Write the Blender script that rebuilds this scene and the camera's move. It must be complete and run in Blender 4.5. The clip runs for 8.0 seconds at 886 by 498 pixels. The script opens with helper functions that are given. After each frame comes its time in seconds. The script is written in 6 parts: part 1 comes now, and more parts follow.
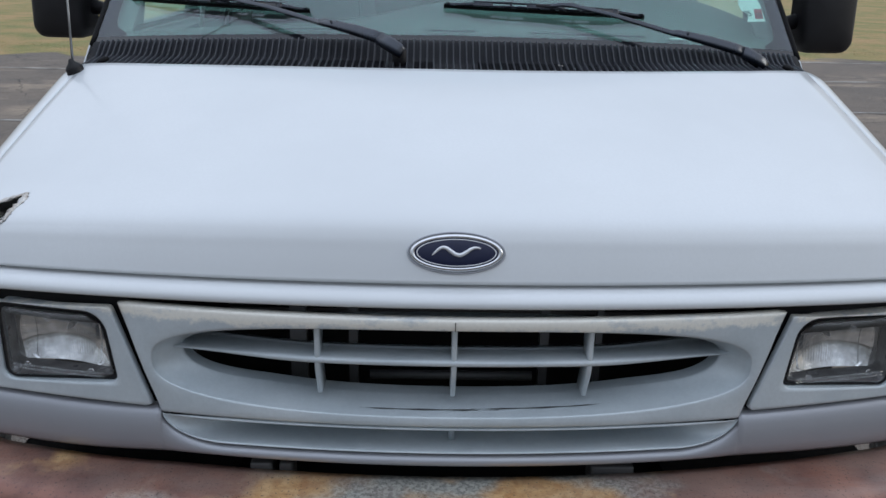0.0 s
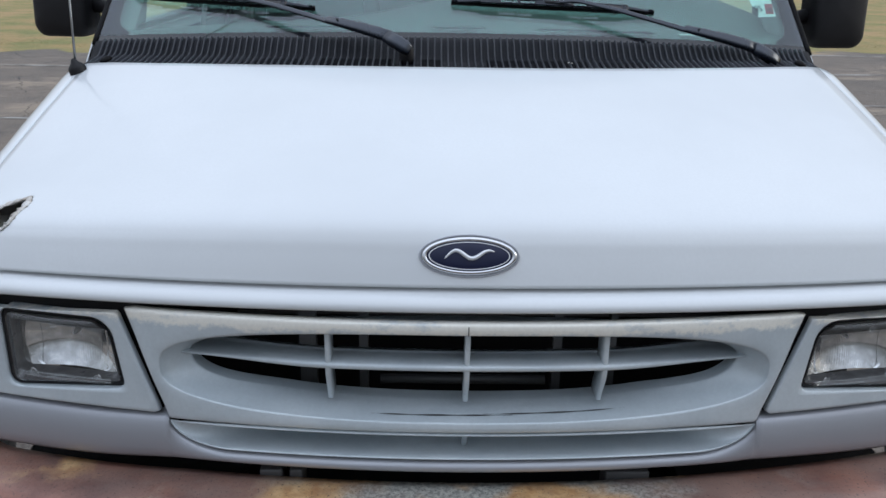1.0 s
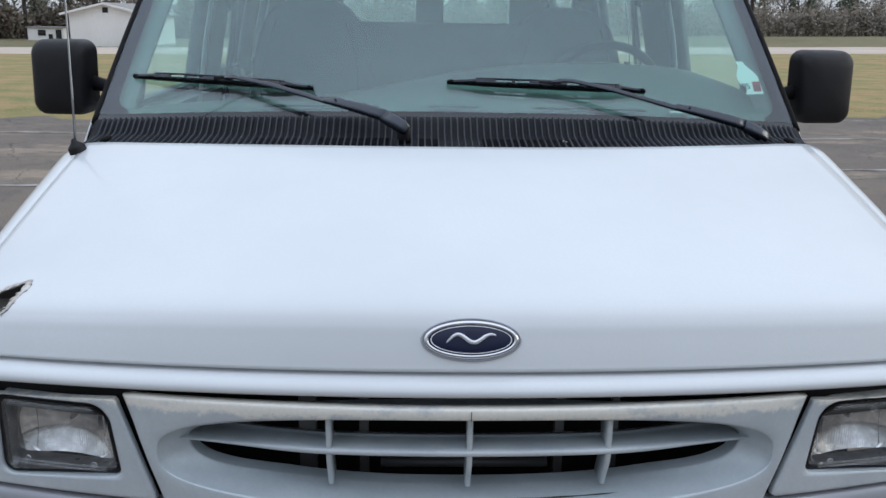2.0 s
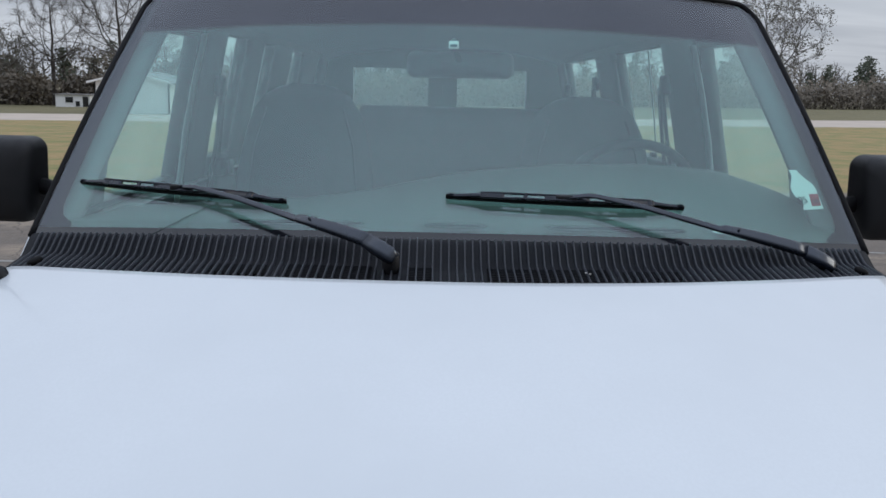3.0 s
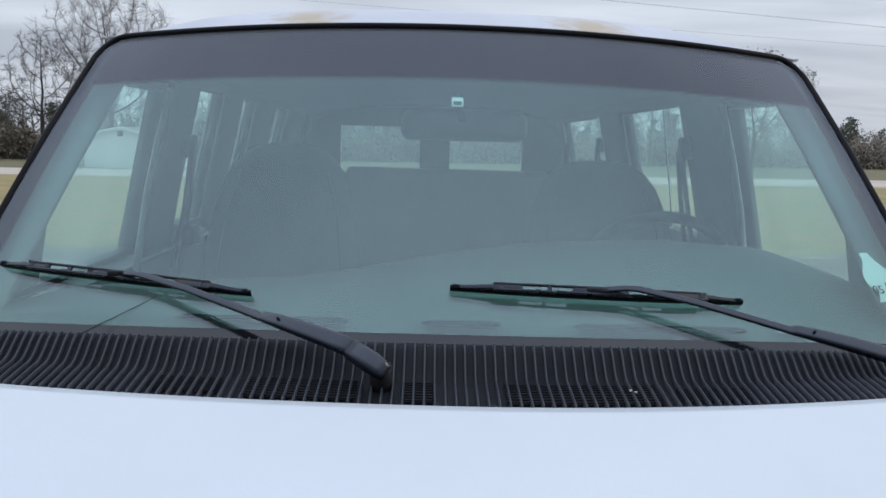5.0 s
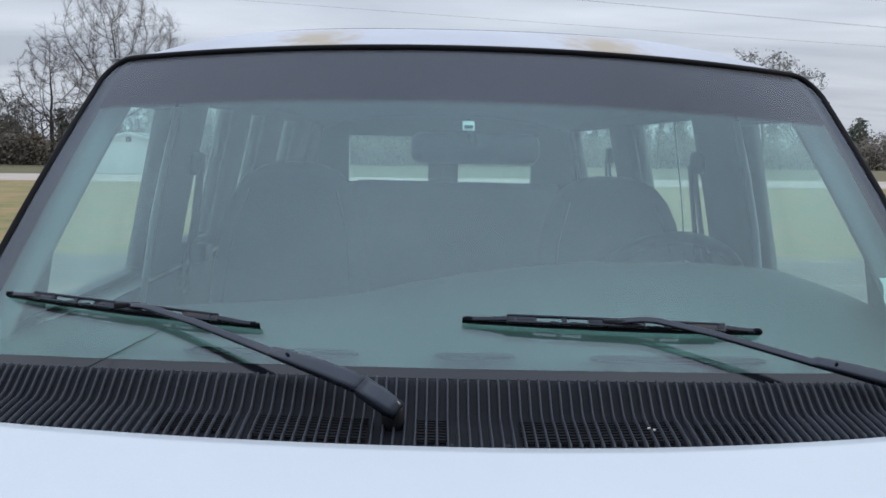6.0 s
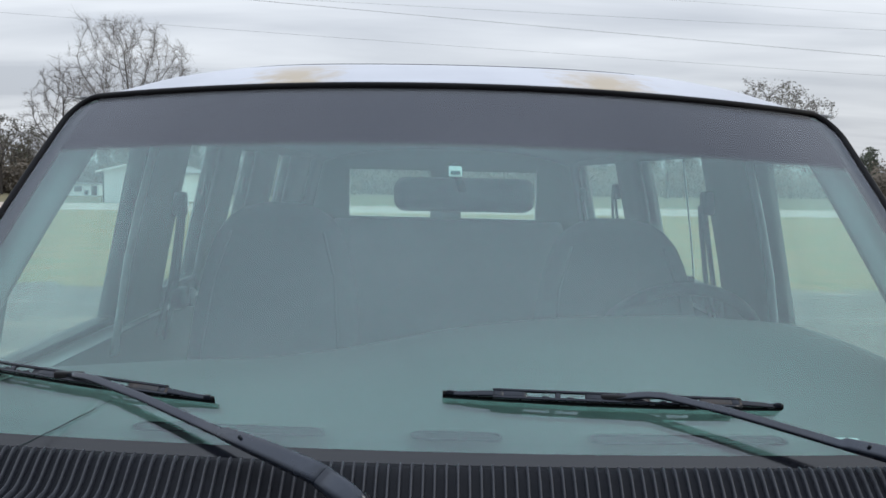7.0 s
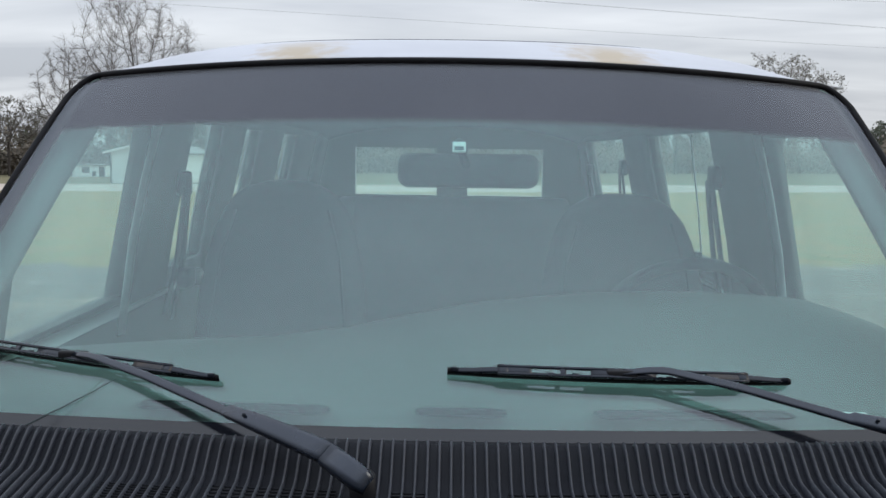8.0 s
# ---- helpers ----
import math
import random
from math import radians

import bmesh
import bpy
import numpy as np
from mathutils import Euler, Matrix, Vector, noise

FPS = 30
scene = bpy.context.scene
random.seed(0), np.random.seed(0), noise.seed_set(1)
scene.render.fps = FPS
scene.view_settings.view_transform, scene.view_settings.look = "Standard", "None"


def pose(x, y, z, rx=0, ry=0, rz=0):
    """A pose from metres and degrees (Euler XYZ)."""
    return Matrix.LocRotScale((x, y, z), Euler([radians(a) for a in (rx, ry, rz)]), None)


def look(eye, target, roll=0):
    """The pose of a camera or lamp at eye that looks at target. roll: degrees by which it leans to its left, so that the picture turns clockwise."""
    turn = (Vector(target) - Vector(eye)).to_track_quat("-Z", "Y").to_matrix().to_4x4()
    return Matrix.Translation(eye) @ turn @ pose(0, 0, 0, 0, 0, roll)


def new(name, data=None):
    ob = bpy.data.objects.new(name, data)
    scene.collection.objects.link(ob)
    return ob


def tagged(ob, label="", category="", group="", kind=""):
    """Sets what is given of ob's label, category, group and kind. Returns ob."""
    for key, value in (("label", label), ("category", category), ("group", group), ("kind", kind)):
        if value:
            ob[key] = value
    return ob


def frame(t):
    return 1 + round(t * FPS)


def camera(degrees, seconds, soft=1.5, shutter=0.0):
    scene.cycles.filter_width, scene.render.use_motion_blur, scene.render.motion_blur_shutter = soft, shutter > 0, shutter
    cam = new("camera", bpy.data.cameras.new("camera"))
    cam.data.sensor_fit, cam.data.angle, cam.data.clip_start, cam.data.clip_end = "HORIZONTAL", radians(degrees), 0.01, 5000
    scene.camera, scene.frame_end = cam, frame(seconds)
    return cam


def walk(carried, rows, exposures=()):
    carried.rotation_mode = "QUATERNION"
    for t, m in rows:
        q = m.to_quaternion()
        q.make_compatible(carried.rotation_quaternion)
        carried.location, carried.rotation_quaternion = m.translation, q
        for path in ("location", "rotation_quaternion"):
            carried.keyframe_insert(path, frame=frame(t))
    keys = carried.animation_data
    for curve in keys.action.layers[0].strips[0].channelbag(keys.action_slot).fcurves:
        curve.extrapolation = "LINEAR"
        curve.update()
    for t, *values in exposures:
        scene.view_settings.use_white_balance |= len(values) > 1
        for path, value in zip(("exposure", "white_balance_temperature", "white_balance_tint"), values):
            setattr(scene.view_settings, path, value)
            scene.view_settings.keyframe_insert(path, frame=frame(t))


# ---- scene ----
cam = camera(54.9, 8.0)
PATH = [
    (0, (-0.05, -0.032, 1.644), (-0.01, 1.858, 0.994), 1.3),
    (0.5, (-0.069, -0.008, 1.649), (-0.025, 1.877, 0.984), 1.2),
    (1, (-0.069, -0.003, 1.648), (-0.03, 1.884, 0.986), 1.0),
    (1.5, (-0.074, -0.011, 1.656), (-0.034, 1.889, 1.034), 0.8),
    (2, (-0.09, 0.004, 1.684), (-0.026, 1.933, 1.159), 0.9),
    (2.2, (-0.088, 0.05, 1.698), (-0.013, 1.99, 1.218), 1.1),
    (3.3, (-0.028, 0.53, 1.758), (-0.019, 2.502, 1.433), 1.4),
    (3.5, (-0.064, 0.6, 1.755), (-0.032, 2.577, 1.468), 1.6),
    (4, (-0.065, 0.709, 1.773), (-0.02, 2.69, 1.505), 1.2),
    (4.5, (-0.055, 0.757, 1.765), (-0.007, 2.74, 1.523), 1.4),
    (5.8, (-0.076, 0.756, 1.776), (-0.034, 2.74, 1.527), 2.0),
    (6, (-0.069, 0.791, 1.808), (-0.041, 2.777, 1.57), 1.4),
    (6.5, (-0.044, 0.884, 1.844), (-0.026, 2.876, 1.665), 1.4),
    (7, (-0.022, 0.952, 1.843), (-0.018, 2.944, 1.671), 1.4),
    (7.5, (-0.012, 0.969, 1.842), (-0.017, 2.96, 1.652), 1.2),
    (8, (-0.016, 0.962, 1.839), (-0.029, 2.949, 1.616), 0.9),
]
EXPOSURES = [(0.0, -0.12, 6310, 6), (0.6, 0.02, 6310, 6), (1.2, 0.06, 6310, 6), (2.2, 0.03, 6310, 6), (3.3, -0.26, 6230, 7), (4.0, -0.10, 6200, 7), (4.5, -0.06, 6180, 7), (6.0, -0.05, 6200, 7), (6.5, 0.08, 6380, 6), (8.0, 0.11, 6560, 6)]
walk(cam, [(t, look(eye, target, roll)) for t, eye, target, roll in PATH], EXPOSURES)


# ---------------------------------------------------------------- world and sun
def nd(nt, kind, **values):
    n = nt.nodes.new(kind)
    for k, v in values.items():
        n.inputs[k].default_value = v
    return n


def mixrgb(nt, fac, a, b, blend="MIX"):
    n = nt.nodes.new("ShaderNodeMix")
    n.data_type, n.blend_type = "RGBA", blend
    for sock, v in ((n.inputs[0], fac), (n.inputs[6], a), (n.inputs[7], b)):
        if isinstance(v, bpy.types.NodeSocket):
            nt.links.new(v, sock)
        elif isinstance(v, (int, float)):
            sock.default_value = v
        else:
            sock.default_value = (*v, 1)
    return n.outputs[2]


def build_world():
    w = bpy.data.worlds.new("overcast_sky")
    scene.world = w
    w.use_nodes = True
    nt = w.node_tree
    nt.nodes.clear()
    out = nt.nodes.new("ShaderNodeOutputWorld")
    bg = nt.nodes.new("ShaderNodeBackground")
    tc = nt.nodes.new("ShaderNodeTexCoord")
    sep = nt.nodes.new("ShaderNodeSeparateXYZ")
    nt.links.new(tc.outputs["Generated"], sep.inputs[0])
    up = nt.nodes.new("ShaderNodeMath")
    up.operation = "MAXIMUM"
    up.inputs[1].default_value = 0.0
    nt.links.new(sep.outputs["Z"], up.inputs[0])
    den = nt.nodes.new("ShaderNodeMath")
    den.operation = "ADD"
    den.inputs[1].default_value = 0.10
    nt.links.new(up.outputs[0], den.inputs[0])
    px, py = nt.nodes.new("ShaderNodeMath"), nt.nodes.new("ShaderNodeMath")
    for p, axis in ((px, "X"), (py, "Y")):
        p.operation = "DIVIDE"
        nt.links.new(sep.outputs[axis], p.inputs[0])
        nt.links.new(den.outputs[0], p.inputs[1])
    comb = nt.nodes.new("ShaderNodeCombineXYZ")
    nt.links.new(px.outputs[0], comb.inputs[0])
    nt.links.new(py.outputs[0], comb.inputs[1])
    mp = nt.nodes.new("ShaderNodeMapping")
    mp.inputs["Scale"].default_value = (0.34, 0.9, 1.0)
    mp.inputs["Rotation"].default_value = (0, 0, radians(-8))
    nt.links.new(comb.outputs[0], mp.inputs[0])
    noi = nd(nt, "ShaderNodeTexNoise", Scale=1.25, Detail=5.0, Roughness=0.5, Distortion=0.35)
    nt.links.new(mp.outputs[0], noi.inputs["Vector"])
    ramp = nt.nodes.new("ShaderNodeValToRGB")
    ramp.color_ramp.elements[0].position, ramp.color_ramp.elements[1].position = 0.34, 0.66
    ramp.color_ramp.elements[0].color = (0.56, 0.585, 0.66, 1)
    ramp.color_ramp.elements[1].color = (0.86, 0.88, 0.95, 1)
    nt.links.new(noi.outputs["Fac"], ramp.inputs[0])
    # an overcast sky is brighter overhead than at the horizon
    grad = nt.nodes.new("ShaderNodeMapRange")
    grad.inputs["From Min"].default_value, grad.inputs["From Max"].default_value = 0.0, 1.0
    grad.inputs["To Min"].default_value, grad.inputs["To Max"].default_value = 0.56, 1.48
    nt.links.new(up.outputs[0], grad.inputs["Value"])
    mul = nt.nodes.new("ShaderNodeVectorMath")
    mul.operation = "SCALE"
    # and a little bluer there
    cool = mixrgb(nt, up.outputs[0], (1.0, 1.0, 1.0), (0.945, 0.985, 1.075))
    nt.links.new(mixrgb(nt, 1.0, ramp.outputs["Color"], cool, "MULTIPLY"), mul.inputs[0])
    # the cloud is thinner and brighter high up behind the start of the walk
    behind, high = nt.nodes.new("ShaderNodeMapRange"), nt.nodes.new("ShaderNodeMapRange")
    for n, axis, a, b, top in ((behind, "Y", 0.95, 0.05, 0.47), (high, "Z", 0.25, 0.75, 1.0)):
        n.interpolation_type = "SMOOTHSTEP"
        n.inputs["From Min"].default_value, n.inputs["From Max"].default_value = a, b
        n.inputs["To Max"].default_value = top
        nt.links.new(sep.outputs[axis], n.inputs["Value"])
    glow = nt.nodes.new("ShaderNodeMath")
    glow.operation = "MULTIPLY_ADD"
    glow.inputs[2].default_value = 1.0
    nt.links.new(behind.outputs[0], glow.inputs[0])
    nt.links.new(high.outputs[0], glow.inputs[1])
    level = nt.nodes.new("ShaderNodeMath")
    level.operation = "MULTIPLY"
    ahead = nt.nodes.new("ShaderNodeMath")
    ahead.operation = "MULTIPLY_ADD"
    ahead.inputs[1].default_value = 0.25
    nt.links.new(sep.outputs["Y"], ahead.inputs[0])
    sunward = nt.nodes.new("ShaderNodeMath")
    sunward.operation = "MULTIPLY_ADD"
    sunward.inputs[1].default_value = -0.06
    nt.links.new(sep.outputs["X"], sunward.inputs[0])
    nt.links.new(grad.outputs[0], sunward.inputs[2])
    nt.links.new(sunward.outputs[0], ahead.inputs[2])
    nt.links.new(ahead.outputs[0], level.inputs[0])
    nt.links.new(glow.outputs[0], level.inputs[1])
    nt.links.new(level.outputs[0], mul.inputs["Scale"])
    sky = nt.nodes.new("ShaderNodeTexSky")
    sky.sky_type = "NISHITA"
    sky.sun_disc = False
    sky.sun_elevation, sky.sun_rotation = radians(20), radians(86)
    sky.dust_density = 4.0
    mix = nt.nodes.new("ShaderNodeVectorMath")
    mix.operation = "MULTIPLY_ADD"
    mix.inputs[1].default_value = (0.012, 0.012, 0.012)
    nt.links.new(sky.outputs[0], mix.inputs[0])
    nt.links.new(mul.outputs[0], mix.inputs[2])
    nt.links.new(mix.outputs[0], bg.inputs["Color"])
    bg.inputs["Strength"].default_value = 1.0
    nt.links.new(bg.outputs[0], out.inputs["Surface"])


build_world()
sun_data = bpy.data.lights.new("sun", "SUN")
sun_data.energy, sun_data.angle, sun_data.color = 0.5, radians(24), (1.0, 0.97, 0.94)
sun_lamp = new("sun", sun_data)
sun_lamp.matrix_world = look((26, 2, 9.5), (0, 0, 0))


# ---------------------------------------------------------------- materials
def material(name):
    m = bpy.data.materials.new(name)
    m.use_nodes = True
    nt = m.node_tree
    return m, nt, nt.nodes["Principled BSDF"]


def coords(nt, scale=(1, 1, 1)):
    tc = nt.nodes.new("ShaderNodeTexCoord")
    mp = nt.nodes.new("ShaderNodeMapping")
    mp.inputs["Scale"].default_value = scale
    nt.links.new(tc.outputs["Object"], mp.inputs[0])
    return mp.outputs[0]


def noise_fac(nt, scale, detail=4.0, rough=0.55, lo=0.35, hi=0.65, stretch=(1, 1, 1)):
    n = nd(nt, "ShaderNodeTexNoise", Scale=scale, Detail=detail, Roughness=rough)
    nt.links.new(coords(nt, stretch), n.inputs["Vector"])
    r = nt.nodes.new("ShaderNodeMapRange")
    r.inputs["From Min"].default_value, r.inputs["From Max"].default_value = lo, hi
    nt.links.new(n.outputs["Fac"], r.inputs["Value"])
    return r.outputs[0]


def bump(nt, bsdf, height, strength, distance):
    b = nt.nodes.new("ShaderNodeBump")
    b.inputs["Strength"].default_value, b.inputs["Distance"].default_value = strength, distance
    nt.links.new(height, b.inputs["Height"])
    nt.links.new(b.outputs[0], bsdf.inputs["Normal"])


def surf(name, base, rough, metal=0.0, dark=0.85, big=2.0, fine=60.0, relief=0.0, coat=0.0, rvar=0.08, tint=None, stretch=(1, 1, 1), spec=0.5):
    """Two scales of wear over a base colour, with a fine relief."""
    m, nt, p = material(name)
    a = noise_fac(nt, big, stretch=stretch)
    b = noise_fac(nt, fine, stretch=stretch)
    worn = tint or tuple(c * dark for c in base)
    c = mixrgb(nt, a, base, worn)
    f = nt.nodes.new("ShaderNodeMath")
    f.operation = "MULTIPLY"
    f.inputs[1].default_value = 0.5
    nt.links.new(b, f.inputs[0])
    c = mixrgb(nt, f.outputs[0], c, tuple(v * dark for v in base))
    nt.links.new(c, p.inputs["Base Color"])
    r = nt.nodes.new("ShaderNodeMapRange")
    r.inputs["To Min"].default_value, r.inputs["To Max"].default_value = max(rough - rvar, 0.02), min(rough + rvar, 1)
    nt.links.new(a, r.inputs["Value"])
    nt.links.new(r.outputs[0], p.inputs["Roughness"])
    p.inputs["Metallic"].default_value = metal
    p.inputs["Specular IOR Level"].default_value = spec
    p.inputs["Coat Weight"].default_value = coat
    p.inputs["Coat Roughness"].default_value = 0.12
    if relief:
        bump(nt, p, b, 0.6, relief)
    return m


PAINT = surf("white_paint", (0.62, 0.65, 0.67), 0.42, dark=0.945, big=2.4, fine=180, coat=0.75)
PANEL = surf("silver_paint", (0.345, 0.36, 0.395), 0.36, metal=0.25, dark=0.93, big=3, fine=220, coat=0.25)
TRIM = surf("black_trim", (0.010, 0.010, 0.012), 0.5, dark=0.7, fine=150, relief=0.0003, spec=0.3)
# shade between the ribs is in the colours: paler ribs, darker floor
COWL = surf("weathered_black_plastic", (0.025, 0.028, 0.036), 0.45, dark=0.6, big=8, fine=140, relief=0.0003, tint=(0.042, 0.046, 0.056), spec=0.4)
GROOVE = surf("shaded_black_groove", (0.007, 0.008, 0.011), 0.7, dark=0.7, big=6, fine=120, tint=(0.013, 0.0145, 0.019), spec=0.22)
MIRROR_PLASTIC = surf("grained_black_plastic", (0.012, 0.012, 0.014), 0.55, dark=0.75, big=6, fine=600, relief=0.0005, spec=0.35)
RUBBER = surf("rubber", (0.005, 0.005, 0.006), 0.6, dark=0.7, fine=90, spec=0.15)
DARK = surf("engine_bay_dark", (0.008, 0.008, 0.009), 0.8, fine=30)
RADIATOR = surf("radiator_grey", (0.12, 0.122, 0.125), 0.5, metal=0.5, fine=120)
# the blue of the sky's sheen is put into base and specular tint
WIPER = surf("black_enamel", (0.0025, 0.0045, 0.010), 0.28, dark=0.8, big=12, fine=120, tint=(0.006, 0.009, 0.015), coat=0.30, spec=0.27)
WIPER.node_tree.nodes["Principled BSDF"].inputs["Specular Tint"].default_value = (0.80, 0.88, 1.0, 1.0)
WIPER_ARM = surf("glossy_black_enamel", (0.006, 0.009, 0.016), 0.24, dark=0.8, big=12, fine=120, tint=(0.012, 0.016, 0.026), coat=0.4, spec=0.4)
WIPER_ARM.node_tree.nodes["Principled BSDF"].inputs["Specular Tint"].default_value = (0.80, 0.88, 1.0, 1.0)
WIPER_WORN = surf("rusting_black_enamel", (0.006, 0.007, 0.010), 0.4, dark=0.8, big=40, fine=160, tint=(0.055, 0.035, 0.022))
DASH = surf("grey_dash_vinyl", (0.085, 0.096, 0.090), 0.62, dark=0.9, fine=400, relief=0.0004)
VENT = surf("dark_vent_plastic", (0.005, 0.006, 0.007), 0.7, fine=100, spec=0.2)
CLOTH = surf("grey_seat_cloth", (0.055, 0.062, 0.064), 0.95, dark=0.8, big=5, fine=500, relief=0.0008)
VINYL = surf("blue_grey_interior_trim", (0.13, 0.14, 0.15), 0.65, dark=0.85, fine=200, relief=0.0004)
PILLAR = surf("grey_pillar_trim", (0.24, 0.24, 0.25), 0.7, dark=0.85, fine=200, relief=0.0004)
LINER = surf("headliner_cloth", (0.20, 0.215, 0.22), 0.95, dark=0.9, fine=300, relief=0.0006)
CARPET = surf("cabin_carpet", (0.10, 0.105, 0.11), 1.0, dark=0.7, fine=300, relief=0.002)
STRIP = surf("pale_edge_strip", (0.55, 0.58, 0.60), 0.5, dark=0.9, fine=150)
# the sky's gleam on the sill is put into this pale base
SILL = surf("sky_lit_pale_sill", (0.78, 0.81, 0.83), 0.25, dark=0.93, fine=150, coat=0.4)
BELT = surf("belt_webbing", (0.03, 0.03, 0.033), 0.85, fine=200)
CHROME = surf("chrome", (0.62, 0.63, 0.65), 0.12, metal=1.0, dark=0.9, fine=80, rvar=0.04)
STEEL = surf("stainless_steel", (0.62, 0.62, 0.62), 0.4, metal=0.7, dark=0.85, fine=80)
MAST = surf("grey_steel_mast", (0.36, 0.37, 0.38), 0.35, metal=0.9, dark=0.85, fine=80)
BLUE = surf("dark_blue_enamel", (0.006, 0.010, 0.040), 0.45, dark=0.85, fine=90, coat=0.15, spec=0.3)
SILVER = surf("silver_script", (0.70, 0.72, 0.75), 0.3, metal=0.4, dark=0.92)
TORN = surf("torn_paint_edge", (0.72, 0.72, 0.70), 0.75, dark=0.7, big=60, fine=300, relief=0.001, tint=(0.35, 0.30, 0.25))
TYRE = surf("tyre_rubber", (0.02, 0.02, 0.02), 0.8, dark=0.7, fine=60, relief=0.001)
BARK = surf("grey_bark", (0.14, 0.122, 0.106), 0.95, dark=0.6, big=1.5, fine=12, relief=0.02)
TREE_BARK = surf("dark_bark", (0.085, 0.073, 0.066), 0.95, dark=0.6, big=1.5, fine=12, relief=0.02)
TWIG = surf("grey_brown_twigs", (0.17, 0.152, 0.138), 0.95, dark=0.7, big=1.0, fine=8)
WALL_WHITE = surf("white_siding_paint", (0.88, 0.88, 0.87), 0.7, dark=0.9, big=0.5, fine=6, stretch=(1, 1, 0.3))
ROOFING = surf("grey_roofing", (0.30, 0.29, 0.28), 0.85, dark=0.8, fine=9)
DARK_OPENING = surf("dark_window_opening", (0.02, 0.022, 0.025), 0.25, fine=5)
WIRE = surf("cable_black", (0.03, 0.03, 0.03), 0.7)
GUTTER = surf("drip_rail_white", (0.62, 0.62, 0.60), 0.5, dark=0.75, big=20, fine=80)
LINE_PAINT = surf("worn_line_paint", (0.46, 0.45, 0.43), 0.9, dark=0.45, big=2.6, fine=22, tint=(0.13, 0.115, 0.10))
PAPER = surf("pale_sticker_paper", (0.80, 0.82, 0.80), 0.6, dark=0.93, fine=120)
INK = surf("dark_ink", (0.03, 0.05, 0.06), 0.6)
RED_INK = surf("red_ink", (0.45, 0.10, 0.12), 0.6, dark=0.8, fine=200)


def grille_material():
    """Silver plastic whose paint has chalked to beige along the upper edge and dulled in clouds."""
    m, nt, p = material("chalked_silver_plastic")
    a = noise_fac(nt, 7, 5, 0.6, 0.38, 0.66)
    base = mixrgb(nt, a, (0.49, 0.555, 0.595), (0.58, 0.64, 0.675))
    sep = nt.nodes.new("ShaderNodeSeparateXYZ")
    nt.links.new(coords(nt), sep.inputs[0])
    band = nt.nodes.new("ShaderNodeMapRange")
    band.inputs["From Min"].default_value, band.inputs["From Max"].default_value = 1.070, 1.078
    ragged = nt.nodes.new("ShaderNodeMath")
    ragged.operation = "MULTIPLY_ADD"
    ragged.inputs[1].default_value = 0.016
    nt.links.new(noise_fac(nt, 26, 6, 0.75, 0.3, 0.7), ragged.inputs[0])
    nt.links.new(sep.outputs["Z"], ragged.inputs[2])
    nt.links.new(ragged.outputs[0], band.inputs["Value"])
    patch = noise_fac(nt, 11, 6, 0.7, 0.30, 0.46, stretch=(1, 1, 2))
    f = nt.nodes.new("ShaderNodeMath")
    f.operation = "MULTIPLY"
    nt.links.new(band.outputs[0], f.inputs[0])
    nt.links.new(patch, f.inputs[1])
    c = mixrgb(nt, f.outputs[0], base, (0.88, 0.87, 0.80))
    fine = noise_fac(nt, 160, 3)
    c = mixrgb(nt, fine, c, mixrgb(nt, 0.06, c, (0.1, 0.1, 0.1)))
    nt.links.new(c, p.inputs["Base Color"])
    p.inputs["Roughness"].default_value = 0.42
    p.inputs["Metallic"].default_value = 0.10
    p.inputs["Coat Weight"].default_value = 0.5
    p.inputs["Coat Roughness"].default_value = 0.20
    return m


